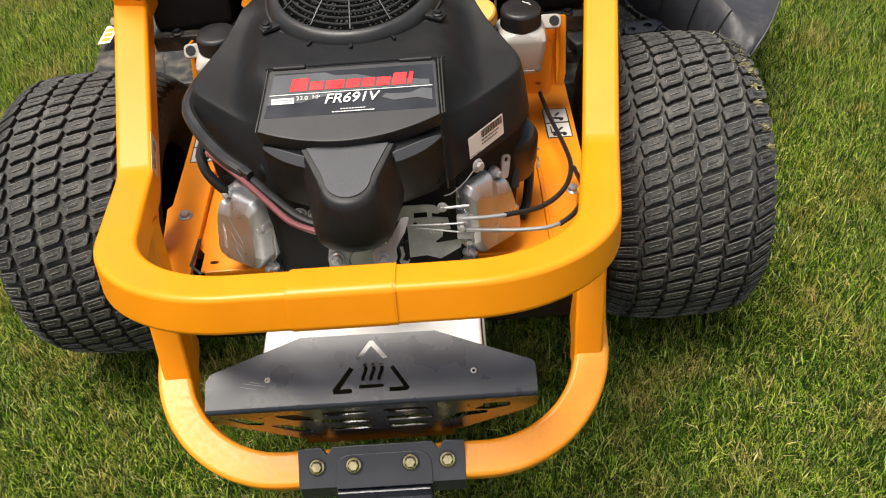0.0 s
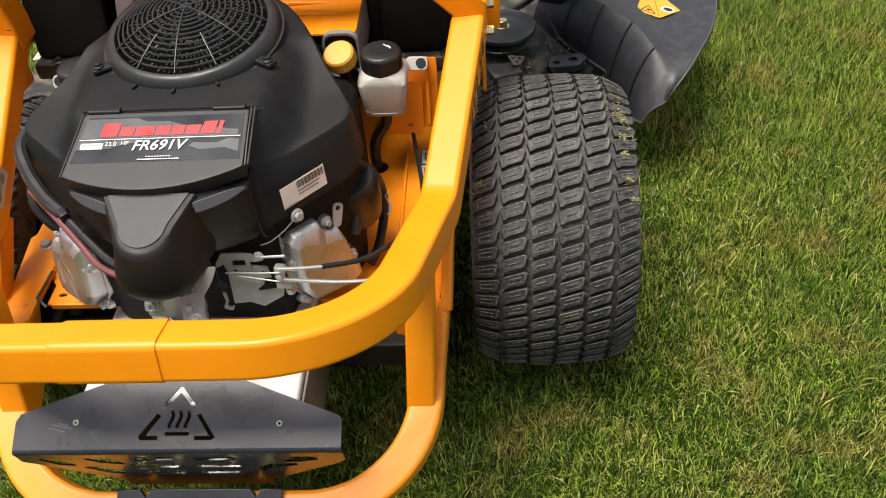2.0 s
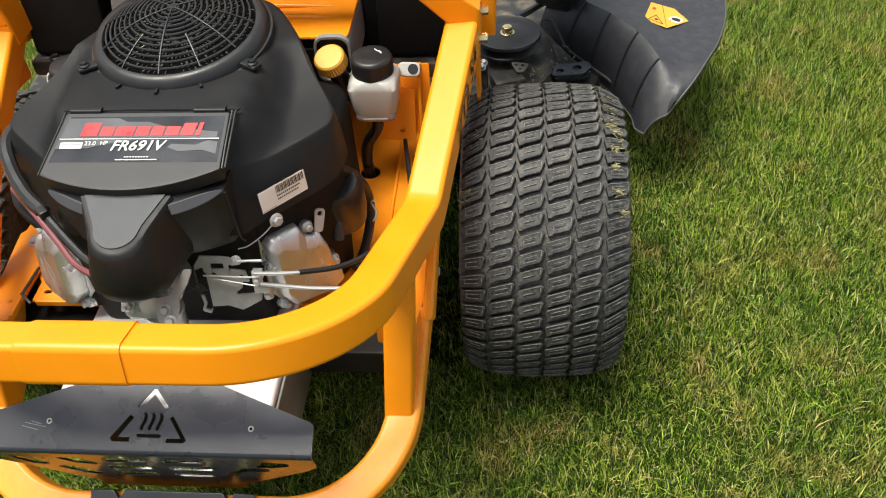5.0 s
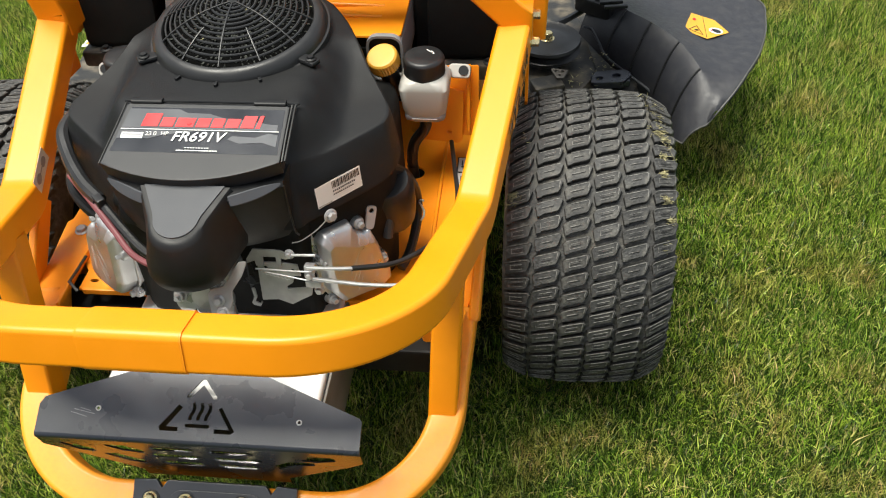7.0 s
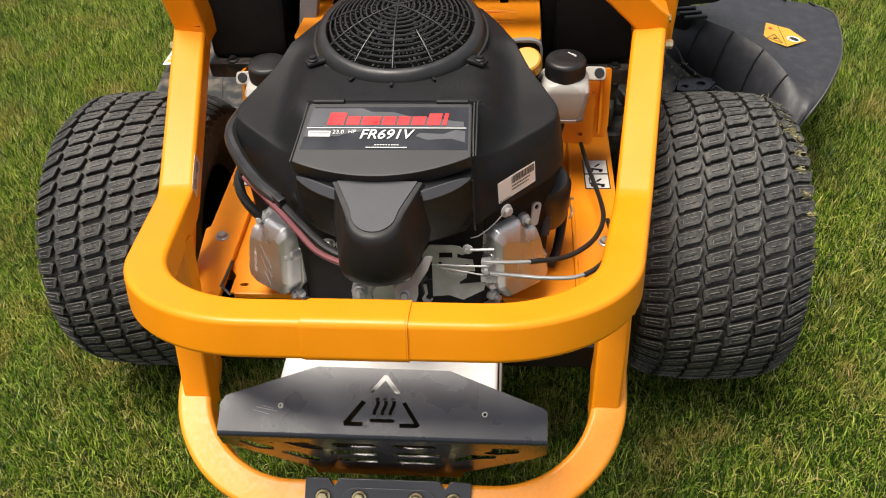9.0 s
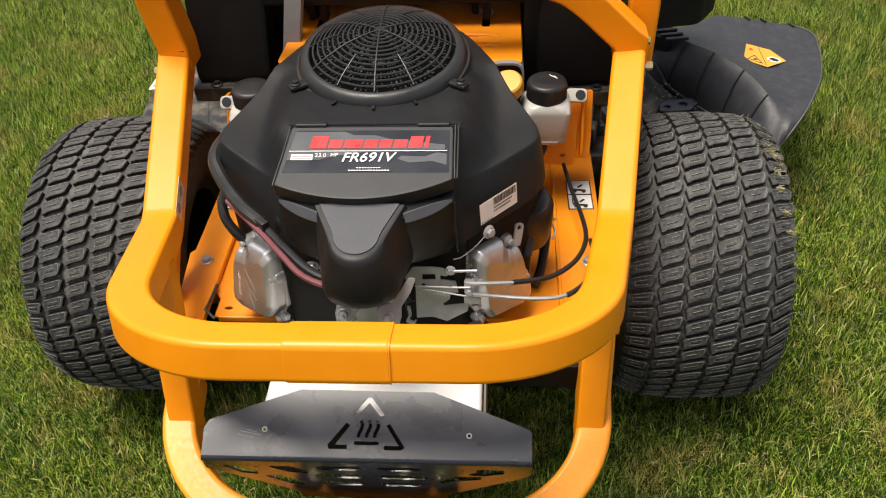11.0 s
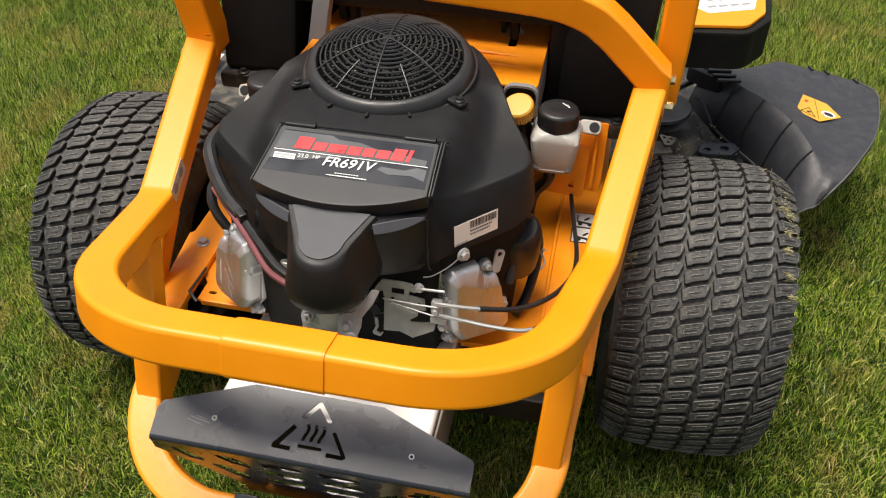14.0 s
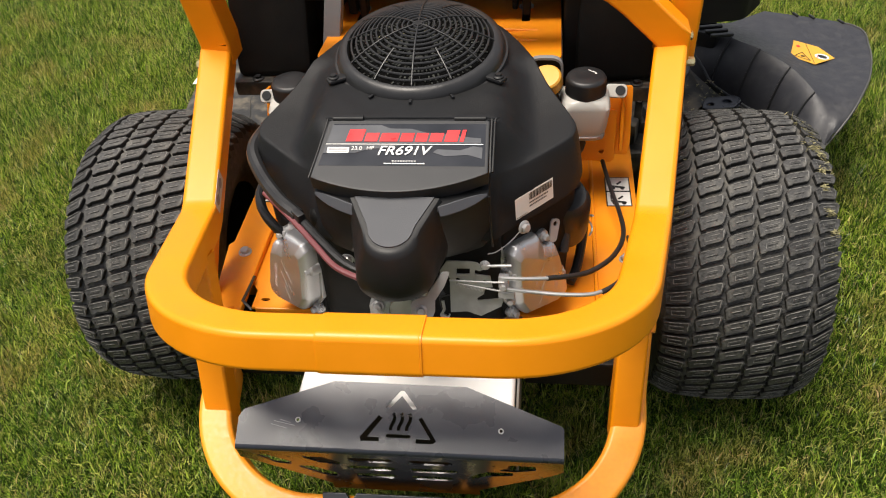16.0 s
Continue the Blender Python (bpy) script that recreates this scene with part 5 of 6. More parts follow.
# -- oil reservoirs --
def reservoir(s):
    x0, yc, up = (0.2425, 0.205, 0.011) if s > 0 else (-0.2290, 0.192, 0.013)
    bm = bmesh.new()
    rows = []
    for z, w, d, r in ((0.494, 0.054, 0.056, 0.012), (0.500, 0.062, 0.064, 0.014), (0.520, 0.070, 0.072, 0.014), (0.554, 0.078, 0.076, 0.016), (0.564, 0.072, 0.070, 0.022), (0.569, 0.06, 0.06, 0.024)):
        rows.append([bm.verts.new((x0 + u, yc + v, z + up)) for u, v in rect_profile(w, d, r)])
    for a, b in zip(rows, rows[1:]):
        for i in range(len(a)):
            bm.faces.new((a[i], a[(i + 1) % len(a)], b[(i + 1) % len(a)], b[i]))
    bm.faces.new(list(reversed(rows[0])))
    bm.faces.new(rows[-1])
    body = mower_part("oil_reservoir", bm, BOTTLE, "milky plastic oil reservoir with a black cap")
    bm = bmesh.new()
    rounded_box(bm, (0.0645, 0.0665, 0.018), Matrix.Translation((x0, yc, 0.505 + up)), 0.008, 3)
    mower_part("oil_level", bm, BOTTLE_OIL, "grey oil showing through the base", body)
    bm = bmesh.new()
    rounded_box(bm, (0.040, 0.0012, 0.0016), Matrix.Translation((x0, yc - 0.0335, 0.503 + up)), 0.0004, 1)
    mower_part("level_mark", bm, WHITE_LABEL, "", body)
    for dx in (0.054, -0.054):
        bm = bmesh.new()
        plate(bm, round_poly([(-0.021, -0.010), (0.014, -0.012), (0.015, 0.011), (-0.021, 0.012)] if dx > 0 else [(-0.015, -0.012), (0.021, -0.010), (0.021, 0.012), (-0.015, 0.011)], 0.009, 6), 0.010, frame_at((x0 + dx, yc + 0.031, 0.562), (1, 0, 0), (0, -0.8, 0.6)), 0.003)
        mower_part("ear", bm, BOTTLE, "", body)
        bm = bmesh.new()
        lathe(bm, [(0, 0.001), (0.0075, 0.001), (0.0085, -0.002), (0, -0.002)], 18, frame_at((x0 + dx * 1.06, yc + 0.0305, 0.563), (1, 0, 0), (0, -0.8, 0.6)))
        mower_part("dark_hole", bm, BLACK_INK, "", body)
    bm = bmesh.new()
    rings = []
    for rad, z, rib in ((0.012, 0.0325, 0), (0.026, 0.0318, 0), (0.0295, 0.030, 0), (0.0312, 0.027, 0), (0.0316, 0.025, 0.0005), (0.0318, 0.004, 0.0005), (0.0315, 0.002, 0), (0.0320, 0.0, 0)):
        rings.append([bm.verts.new((x0 + (rad + (rib if i % 2 else -rib)) * math.cos(math.pi * i / 48), yc + (rad + (rib if i % 2 else -rib)) * math.sin(math.pi * i / 48), 0.566 + up + z)) for i in range(96)])
    for a, b in zip(rings, rings[1:]):
        for i in range(96):
            bm.faces.new((a[i], b[i], b[(i + 1) % 96], a[(i + 1) % 96]))
    bm.faces.new(rings[0])
    mower_part("cap", bm, CAP, "ribbed black screw cap", body)
    if s > 0:
        top = ORIGIN @ Matrix.Translation((x0, yc, 0.566 + up + 0.0330))
        flat_marks("pointer_mark", [bar(0.004, 0.014, 0.014, 0.004, 0.0016), bar(0.011, 0.009, 0.015, 0.003, 0.0028)], top, WHITE_LABEL, body)
    # orange bracket behind
    bm = bmesh.new()
    m = frame_at((x0 + s * 0.058, 0.247, 0.50), (1, 0, 0), (0, -0.97, 0.24))
    plate(bm, round_poly([(-0.075, -0.06), (0.018, -0.062), (0.022, -0.04), (0.022, 0.058), (-0.06, 0.056)] if s > 0 else [(-0.024, -0.07), (0.020, -0.075), (0.020, 0.045), (-0.012, 0.045)], 0.004, 3), 0.004, m, 0.001, [oval(0.004, -0.044, 0.005, 0.0035, 12)] if s < 0 else [])
    if s > 0:
        plate(bm, round_poly([(-0.090, -0.050), (-0.080, -0.066), (-0.010, -0.072), (-0.004, -0.066), (-0.002, 0.018), (-0.024, 0.024), (-0.075, 0.024)], 0.004, 3), 0.004, m @ Matrix.Translation((0, 0, 0.010)), 0.001, [oval(-0.026, -0.052, 0.0042, 0.0036, 14)])
    rounded_box(bm, (0.006, 0.11, 0.022), m @ Matrix.Translation((0.006 * s, 0.004, 0.004)), 0.002)
    mower_part("reservoir_bracket", bm, ORANGE_DUSTY, "", body)
    bm = bmesh.new()
    hose(bm, [(x0 - s * 0.004, 0.21, 0.51), (x0 - s * 0.006, 0.212, 0.47), (x0 - s * 0.026, 0.215, 0.435), (x0 - s * 0.032, 0.213, 0.40), (x0 - s * 0.030, 0.213, 0.35)], 0.0095)
    mower_part("hose", bm, CAP, "black rubber oil hose", body)


reservoir(1)
reservoir(-1)
bm = bmesh.new()
tilt = Matrix.Translation((0.181, 0.200, 0.6015)) @ Matrix.Rotation(radians(22), 4, "X") @ Matrix.Rotation(radians(-8), 4, "Y")
rings = []
for rad, z, rib in ((0.010, 0.0130, 0), (0.021, 0.0125, 0), (0.0235, 0.010, 0), (0.0240, 0.009, 0.0008), (0.0240, -0.009, 0.0008), (0.018, -0.011, 0), (0.016, -0.016, 0)):
    rings.append([bm.verts.new(tilt @ Vector(((rad + (rib if i % 2 else -rib)) * math.cos(math.pi * i / 36), (rad + (rib if i % 2 else -rib)) * math.sin(math.pi * i / 36), z))) for i in range(72)])
for a, b in zip(rings, rings[1:]):
    for i in range(72):
        bm.faces.new((a[i], b[i], b[(i + 1) % 72], a[(i + 1) % 72]))
bm.faces.new(rings[0])
mower_part("oil_filler_cap", bm, YELLOW_CAP, "yellow ribbed oil filler cap", engine)
bm = bmesh.new()
lathe(bm, [(0, -0.012), (0.0145, -0.012), (0.0150, -0.075), (0, -0.075)], 20, tilt)
mower_part("filler_neck", bm, CAP, "black filler neck", engine)

# -- seat base, tanks and fenders ahead of the engine --
bm = bmesh.new()
plate(bm, round_poly([(-0.196, 0.245), (0.204, 0.235), (0.204, 0.62), (-0.175, 0.62)], 0.012, 4), 0.004, Matrix.Translation((0, 0, 0.622)), 0.0015,
      [round_poly([(0.137, 0.365), (0.151, 0.365), (0.151, 0.41), (0.137, 0.41)], 0.004, 3), round_poly([(-0.151, 0.365), (-0.137, 0.365), (-0.137, 0.41), (-0.151, 0.41)], 0.004, 3)])
seat_plate = mower_part("seat_platform", bm, ORANGE_DUSTY, "orange pressed steel platform under the seat")
for y, z in ((0.300, 0.6235), (0.335, 0.6235)):
    bm = bmesh.new()
    sweep(bm, [(-0.14, y, z - 0.003), (-0.05, y, z), (0.09, y, z), (0.165, y, z - 0.003)], rect_profile(0.020, 0.010, 0.004), scales=[0.5, 1, 1, 0.5])
    mower_part("pressed_rib", bm, ORANGE_DUSTY, "", seat_plate)
bm = bmesh.new()
box_at(bm, (-0.196, 0.238, 0.50), (0.204, 0.243, 0.60), 0.002)
mower_part("platform_front", bm, SHADOW_BLACK, "", seat_plate)
# grey air duct running forwards below the platform, with its dark mouth behind the filler cap
bm = bmesh.new()
box_at(bm, (0.1510, 0.2360, 0.545), (0.2060, 0.62, 0.6165), 0.006)
duct = mower_part("air_duct", bm, GREY_TANK, "light grey plastic air duct below the seat platform")
DM = frame_at((0.1785, 0.2280, 0.5855), (1, 0, 0), (0, -1, 0))
ring = [rect_profile(0.057 - 2 * k, 0.081 - 2 * k, 0.018 - k) for k in (0.0, 0.0038)]
bm = bmesh.new()
plate(bm, ring[0], 0.010, DM, 0.0, [ring[1]])
mower_part("mouth_rim", bm, GREY_TANK, "", duct)
# flat near-black plate painted in as the mouth's shaded depth
bm = bmesh.new()
plate(bm, ring[1], 0.003, DM @ Matrix.Translation((0, 0, -0.0055)), 0.0)
mower_part("dark_mouth", bm, SHADOW_BLACK, "", duct)
for s in (1, -1):
    if s < 0:
        bm = bmesh.new()
        plate(bm, round_poly([(-0.020, -0.14), (0.008, -0.14), (0.050, 0.17), (0.020, 0.17)], 0.004, 3), 0.02, frame_at((-0.205, 0.300, 0.560), (1, 0, 0), (0, -0.97, 0.24)), 0.002)
        mower_part("grey_standpipe", bm, GREY_TANK, "light grey plastic pipe beside the tank")
    lift = 0.0 if s > 0 else 0.014
    bm = bmesh.new()
    out = round_poly([(-0.072, -0.125), (0.066, -0.118), (0.078, 0.14), (-0.07, 0.14)], 0.018, 5)
    plate(bm, out, 0.30, frame_at((s * 0.302, 0.355, 0.64 + lift), (1, 0, 0), (0, -0.985, 0.17)), 0.012)
    tank = mower_part("fuel_tank", bm, SHADOW_BLACK, "matt black plastic fuel tank")
    bm = bmesh.new()
    box_at(bm, (min(s * 0.225, s * 0.378), 0.318, 0.490 + lift), (max(s * 0.225, s * 0.378), 0.66, 0.520 + lift), 0.006)
    mower_part("tank_tray", bm, DECK, "", tank)
    bm = bmesh.new()
    hex_bolt(bm, Matrix.Translation((s * 0.335, 0.330, 0.520 + lift)), 0.006, 0.011, 0.006)
    mower_part("bolt", bm, CAP, "", tank)

# arched bar above the hoop ends, and the posts beside it
bend = spline([(0.3795, 0.297, 0.632), (0.3460, 0.299, 0.664), (0.3030, 0.300, 0.704), (0.2620, 0.298, 0.731), (0.19, 0.292, 0.750), (0.0, 0.280, 0.766), (-0.12, 0.272, 0.776), (-0.25, 0.268, 0.790)], 6)
left = fillet([(-0.25, 0.268, 0.790), (-0.372, 0.276, 0.800), (-0.3870, 0.292, 0.720), (-0.3745, 0.297, 0.632), (-0.3745, 0.297, 0.596)], [0.045, 0.06, 0.004], 8)
arch = [Vector((0.3800, 0.297, 0.596))] + bend + left[1:]
bm = bmesh.new()
sweep(bm, arch, rect_profile(0.052, 0.058, 0.0055), up=(0, -1, 0))
mower_part("seat_arch", bm, ORANGE, "orange arched bar behind the seat")
for s in (1, -1):
    bm = bmesh.new()
    sweep(bm, [(s * 0.402, 0.352, 0.56), (s * 0.405, 0.352, 0.66), (s * (0.406 if s > 0 else 0.455), 0.36, 0.79)], rect_profile(0.05, 0.03, 0.006), up=(0, -1, 0))
    post = mower_part("side_post", bm, ORANGE, "orange steel post beside the seat arch")
    bm = bmesh.new()
    m = frame_at((s * 0.4015, 0.285, 0.555), (0, 1, 0), (s, 0, 0))
    plate(bm, round_poly([(-0.010, -0.075), (0.045, -0.150), (0.050, -0.150), (0.055, 0.075), (0.0, 0.07)] if s > 0 else [(-0.035, 0.05), (0.0, -0.07), (0.055, -0.075), (0.05, 0.06)], 0.006, 4), 0.005, m, 0.001)
    mower_part("joint_plate", bm, ORANGE, "", post)
    for p in ((0.421 * s, 0.322, 0.614), (0.429 * s, 0.276, 0.592)):
        bm = bmesh.new()
        hex_bolt(bm, frame_at((s * 0.4020, p[1], p[2]), (0, 1, 0), (s, 0, 0)), 0.0075, 0.0105, 0.014)
        mower_part("bolt", bm, BRASS_ZINC, "", post)
# model lettering on the outer face of the hoop's right leg
d = Vector((0.042, 0.315, 0.1055)).normalized()
nrm = Vector((d.y, -d.x, 0)).normalized()
ctr = Vector((0.337, -0.030, 0.498)).lerp(Vector((0.379, 0.285, 0.6035)), 0.62) + nrm * 0.0265
letters("model_lettering", "ZT2 54", 0.044, ORIGIN @ frame_at(ctr - Vector((0, 0, 0.0)), d, nrm), BLACK_INK, mower, slant=0.15, wide=1.25)
# worn pictogram label on the inner face of the left leg
dl = Vector((-0.042, 0.315, 0.1055)).normalized()
nl = Vector((dl.y, -dl.x, 0)).normalized()
HL = ORIGIN @ frame_at(Vector((-0.3125, 0.006, 0.526)) + nl * 0.001, dl, nl)
worn = flat_marks("worn_label", [rect(-0.032, -0.014, 0.032, 0.014)], HL, WHITE_LABEL, mower, "small worn pictogram label")
flat_marks("label_print", [oval(-0.016, 0.0, 0.009, 0.007, 14), oval(0.015, 0.0, 0.009, 0.007, 14), bar(-0.020, 0.0, 0.020, 0.0, 0.002)], HL @ Matrix.Translation((0, 0, 0.0004)), GREY_INK, worn)

# seat underside and its dark bracketry
bm = bmesh.new()
box_at(bm, (-0.27, 0.360, 0.664), (0.27, 0.90, 0.88), 0.008, 3)
box_at(bm, (-0.165, 0.385, 0.627), (-0.15, 0.415, 0.70), 0.004)
box_at(bm, (-0.143, 0.375, 0.627), (-0.130, 0.405, 0.70), 0.004)
box_at(bm, (0.120, 0.395, 0.627), (0.130, 0.42, 0.70), 0.004)
box_at(bm, (0.138, 0.375, 0.627), (0.152, 0.405, 0.70), 0.004)
mower_part("seat_base", bm, SHADOW_BLACK, "black underside of the seat")
for x in (-0.144, 0.144):
    bm = bmesh.new()
    hex_bolt(bm, Matrix.Translation((x, 0.415, 0.624)), 0.008, 0.013, 0.010)
    mower_part("seat_bolt", bm, ZINC)

bm = bmesh.new()
box_at(bm, (-0.245, 0.42, 0.40), (0.245, 0.64, 0.610), 0.01)
box_at(bm, (0.208, 0.36, 0.40), (0.238, 0.60, 0.70), 0.006)
box_at(bm, (-0.245, 0.42, 0.40), (-0.222, 0.60, 0.70), 0.006)
mower_part("seat_frame", bm, SHADOW_BLACK, "dark steel frame below the seat")

# right fender tray
bm = bmesh.new()
out = round_poly([(0.43, 0.60), (0.560, 0.620), (0.605, 0.69), (0.635, 1.05), (0.42, 1.05)], [0.02, 0.04, 0.04, 0.03, 0.02], 6)
plate(bm, out, 0.075, Matrix.Translation((0, -0.01, 0.572)), 0.008)
tray = mower_part("fender_tray", bm, SHADOW_BLACK, "black fender console with an orange top")
bm = bmesh.new()
plate(bm, [(x, y) for x, y in round_poly([(0.43, 0.612), (0.555, 0.634), (0.592, 0.70), (0.615, 1.04), (0.42, 1.04)], [0.01, 0.03, 0.04, 0.03, 0.02], 6)], 0.006, Matrix.Translation((0, -0.01, 0.580)), 0.002)
mower_part("orange_top", bm, ORANGE, "", tray)
flat_marks("white_label", [round_poly([(0.462, 0.690), (0.485, 0.672), (0.572, 0.710), (0.585, 0.80), (0.462, 0.78)], 0.006, 3)], ORIGIN @ Matrix.Translation((0, -0.01, 0.5805)), WHITE_LABEL, tray)
flat_marks("label_print", [bar(0.485 + 0.022 * i, 0.70 + 0.009 * i, 0.496 + 0.022 * i, 0.706 + 0.009 * i, 0.008) for i in range(4)] + [bar(0.485 + 0.022 * i, 0.728 + 0.008 * i, 0.496 + 0.022 * i, 0.738 + 0.008 * i, 0.006) for i in range(4)], ORIGIN @ Matrix.Translation((0, -0.01, 0.5809)), GREY_INK, tray)

# -- cutting deck, pulley and discharge chute --
bm = bmesh.new()
out = round_poly([(-0.735, 0.75), (-0.52, 0.56), (0.40, 0.60), (0.62, 0.66), (0.66, 0.80), (0.62, 1.25), (-0.66, 1.25), (-0.757, 1.00)], 0.05, 5)
plate(bm, out, 0.11, Matrix.Translation((0, 0.02, 0.175)), 0.02)
deck = mower_part("cutting_deck", bm, DECK, "dusty black stamped cutting deck")
bm = bmesh.new()
plate(bm, round_poly([(-0.52, 0.66), (0.50, 0.68), (0.56, 0.78), (0.5, 1.18), (-0.5, 1.18), (-0.56, 0.8)], 0.05, 5), 0.04, Matrix.Translation((0, 0.02, 0.205)), 0.012)
mower_part("deck_dome", bm, DECK, "", deck)
PC = Vector((0.438, 0.848, 0.262))
bm = bmesh.new()
lathe(bm, [(0, 0.0), (0.02, 0.002), (0.045, -0.001), (0.062, -0.004), (0.076, 0.002), (0.078, -0.004), (0.062, -0.012), (0.062, -0.016), (0.077, -0.025), (0.074, -0.029), (0.03, -0.029), (0.03, -0.09), (0, -0.09)], 48, Matrix.Translation(PC))
pulley = mower_part("spindle_pulley", bm, CAP, "black belt pulley on the deck")
bm = bmesh.new()
hex_bolt(bm, Matrix.Translation(PC), 0.012, 0.017, 0.016)
mower_part("nut", bm, BRASS_ZINC, "", pulley)
bm = bmesh.new()
hose(bm, [(0.36, 0.93, 0.25), (0.438, 0.925, 0.245), (0.60, 1.10, 0.245)], 0.008, 6, 3)
mower_part("drive_belt", bm, CAP, "", pulley)
for i, (x, y, z, w, d, h, a) in enumerate(((0.44, 0.72, 0.215, 0.07, 0.05, 0.03, 20), (0.36, 0.66, 0.21, 0.05, 0.04, 0.05, -15), (0.52, 0.70, 0.20, 0.06, 0.03, 0.02, 35))):
    bm = bmesh.new()
    rounded_box(bm, (w, d, h), Matrix.Translation((x, y, z)) @ Matrix.Rotation(radians(a), 4, "Z"), 0.006)
    mower_part("deck_bracket", bm, DECK, "", deck)
# perforated tab, spindle housing and dried clippings round the pulley
bm = bmesh.new()
plate(bm, round_poly([(-0.022, 0.016), (0.020, 0.014), (0.013, -0.020), (-0.002, -0.024)], 0.005, 4), 0.003, Matrix.Translation((0.466, 0.748, 0.236)) @ Matrix.Rotation(radians(-8), 4, "Z"), 0.0008, [oval(-0.008, 0.006, 0.004, 0.004, 10), oval(0.007, 0.005, 0.004, 0.004, 10), oval(0.003, -0.010, 0.0035, 0.0035, 10)])
mower_part("spring_tab", bm, ZINC_DARK, "dusty perforated steel tab", deck)
bm = bmesh.new()
lathe(bm, [(0, 0.034), (0.034, 0.034), (0.040, 0.028), (0.046, 0.004), (0.075, 0.0), (0.080, -0.006), (0, -0.006)], 32, Matrix.Translation((0.438, 0.848, 0.205)))
mower_part("spindle_housing", bm, DECK, "", deck)
for x, y in ((0.386, 0.683), (0.389, 0.700)):
    bm = bmesh.new()
    hex_bolt(bm, Matrix.Translation((x, y, 0.276)) @ Matrix.Rotation(radians(35), 4, "X"), 0.0055, 0.0085, 0.012)
    mower_part("idler_bolt", bm, ZINC, "", deck)
    bm = bmesh.new()
    rounded_box(bm, (0.016, 0.016, 0.080), Matrix.Translation((x, y + 0.006, 0.234)), 0.002)
    mower_part("deck_bracket", bm, DECK, "", deck)
bm = bmesh.new()
rnd = random.Random(33)
for i in range(70):
    r, a = 0.030 + 0.075 * rnd.random() ** 0.7, rnd.uniform(-2.2, 0.9)
    p = Vector((0.470 + 1.25 * r * math.cos(a), 0.815 + r * math.sin(a), rnd.uniform(0.2058, 0.2085)))
    d = Vector((rnd.gauss(0, 1), rnd.gauss(0, 1), rnd.gauss(0, 0.15))).normalized() * rnd.uniform(0.0015, 0.005)
    w = Vector((-d.y, d.x, 0)).normalized() * rnd.uniform(0.0005, 0.0014)
    bm.faces.new([bm.verts.new(q) for q in (p - d - w, p + d - w, p + d + w, p - d + w)])
mower_part("dried_grass", bm, DRY_MUD, "", deck)["kind"] = "stuff"
# wash port bracket
bm = bmesh.new()
m = Matrix.Translation((0.585, 0.775, 0.212)) @ Matrix.Rotation(radians(12), 4, "Z")
plate(bm, round_poly([(-0.055, -0.022), (0.02, -0.028), (0.05, 0.0), (0.04, 0.022), (-0.03, 0.026)], 0.010, 5), 0.008, m, 0.002, [oval(0.012, 0.0, 0.010, 0.009, 14), oval(-0.028, -0.004, 0.008, 0.007, 14)])
rounded_box(bm, (0.085, 0.04, 0.02), m @ Matrix.Translation((0, 0.004, -0.016)), 0.005)
mower_part("port_bracket", bm, BLACK_PAINT, "", deck)
# grey-black left deck corner label
dlab = flat_marks("deck_label", [[(-0.735, 0.883), (-0.705, 0.887), (-0.700, 0.965), (-0.731, 0.967)]], ORIGIN @ Matrix.Translation((0, 0.01, 0.1958)), WHITE_LABEL, deck, "white label with yellow pictograms")
for y in (0.903, 0.925, 0.947):
    flat_marks("pictogram", [round_poly([(-0.729, y - 0.008), (-0.709, y - 0.007), (-0.707, y + 0.008), (-0.727, y + 0.008)], 0.003, 2)], ORIGIN @ Matrix.Translation((0, 0.01, 0.1962)), LABEL_YELLOW, dlab)

bm = bmesh.new()
NEAR = spline([(0.515, 0.955, 0.215), (0.576, 0.888, 0.184), (0.630, 0.830, 0.162), (0.680, 0.758, 0.149), (0.714, 0.685, 0.144), (0.7200, 0.640, 0.1425), (0.7370, 0.612, 0.148)], 6)
RIDGE = spline([(0.560, 1.040, 0.280), (0.622, 0.940, 0.287), (0.673, 0.870, 0.294), (0.729, 0.803, 0.285), (0.768, 0.722, 0.268), (0.786, 0.662, 0.238), (0.780, 0.617, 0.194)], 6)
OUTER = spline([(0.742, 1.166, 0.246), (0.938, 1.082, 0.246), (0.950, 0.970, 0.246), (0.914, 0.826, 0.254), (0.867, 0.722, 0.257), (0.836, 0.672, 0.242), (0.806, 0.638, 0.221)], 6)
k = len(NEAR)
grid = []
for i in range(k):
    a, b, c3 = NEAR[i], RIDGE[i], OUTER[i]
    row = []
    for j in range(11):
        t = j / 10
        p = a.lerp(b, 0.42 * t + 0.58 * (1 - math.cos(t * math.pi / 2)))
        p.z = a.z + (b.z - a.z) * (0.36 * t + 0.64 * math.sin(t * math.pi / 2))
        row.append(p)
    for j in range(1, 9):
        t = j / 8
        p = b.lerp(c3, t)
        p.z = c3.z + (b.z - c3.z) * max(0.0, 1 - 1.9 * t) ** 1.4
        row.append(p)
    tail = c3 + Vector((0.003, -0.002, -0.016 * (1 - i / (k - 1))))
    row.append(tail)
    grid.append([bm.verts.new(p) for p in row])
for a, b in zip(grid, grid[1:]):
    for j in range(len(a) - 1):
        bm.faces.new((a[j], b[j], b[j + 1], a[j + 1]))
rim = [v.co.copy() for v in grid[-1][:11]]
bmesh.ops.recalc_face_normals(bm, faces=bm.faces[:])
chute_skin = BVHTree.FromBMesh(bm)
bmesh.ops.solidify(bm, geom=bm.faces[:], thickness=0.004)
chute = mower_part("discharge_chute", bm, CHUTE, "scuffed black plastic discharge chute")
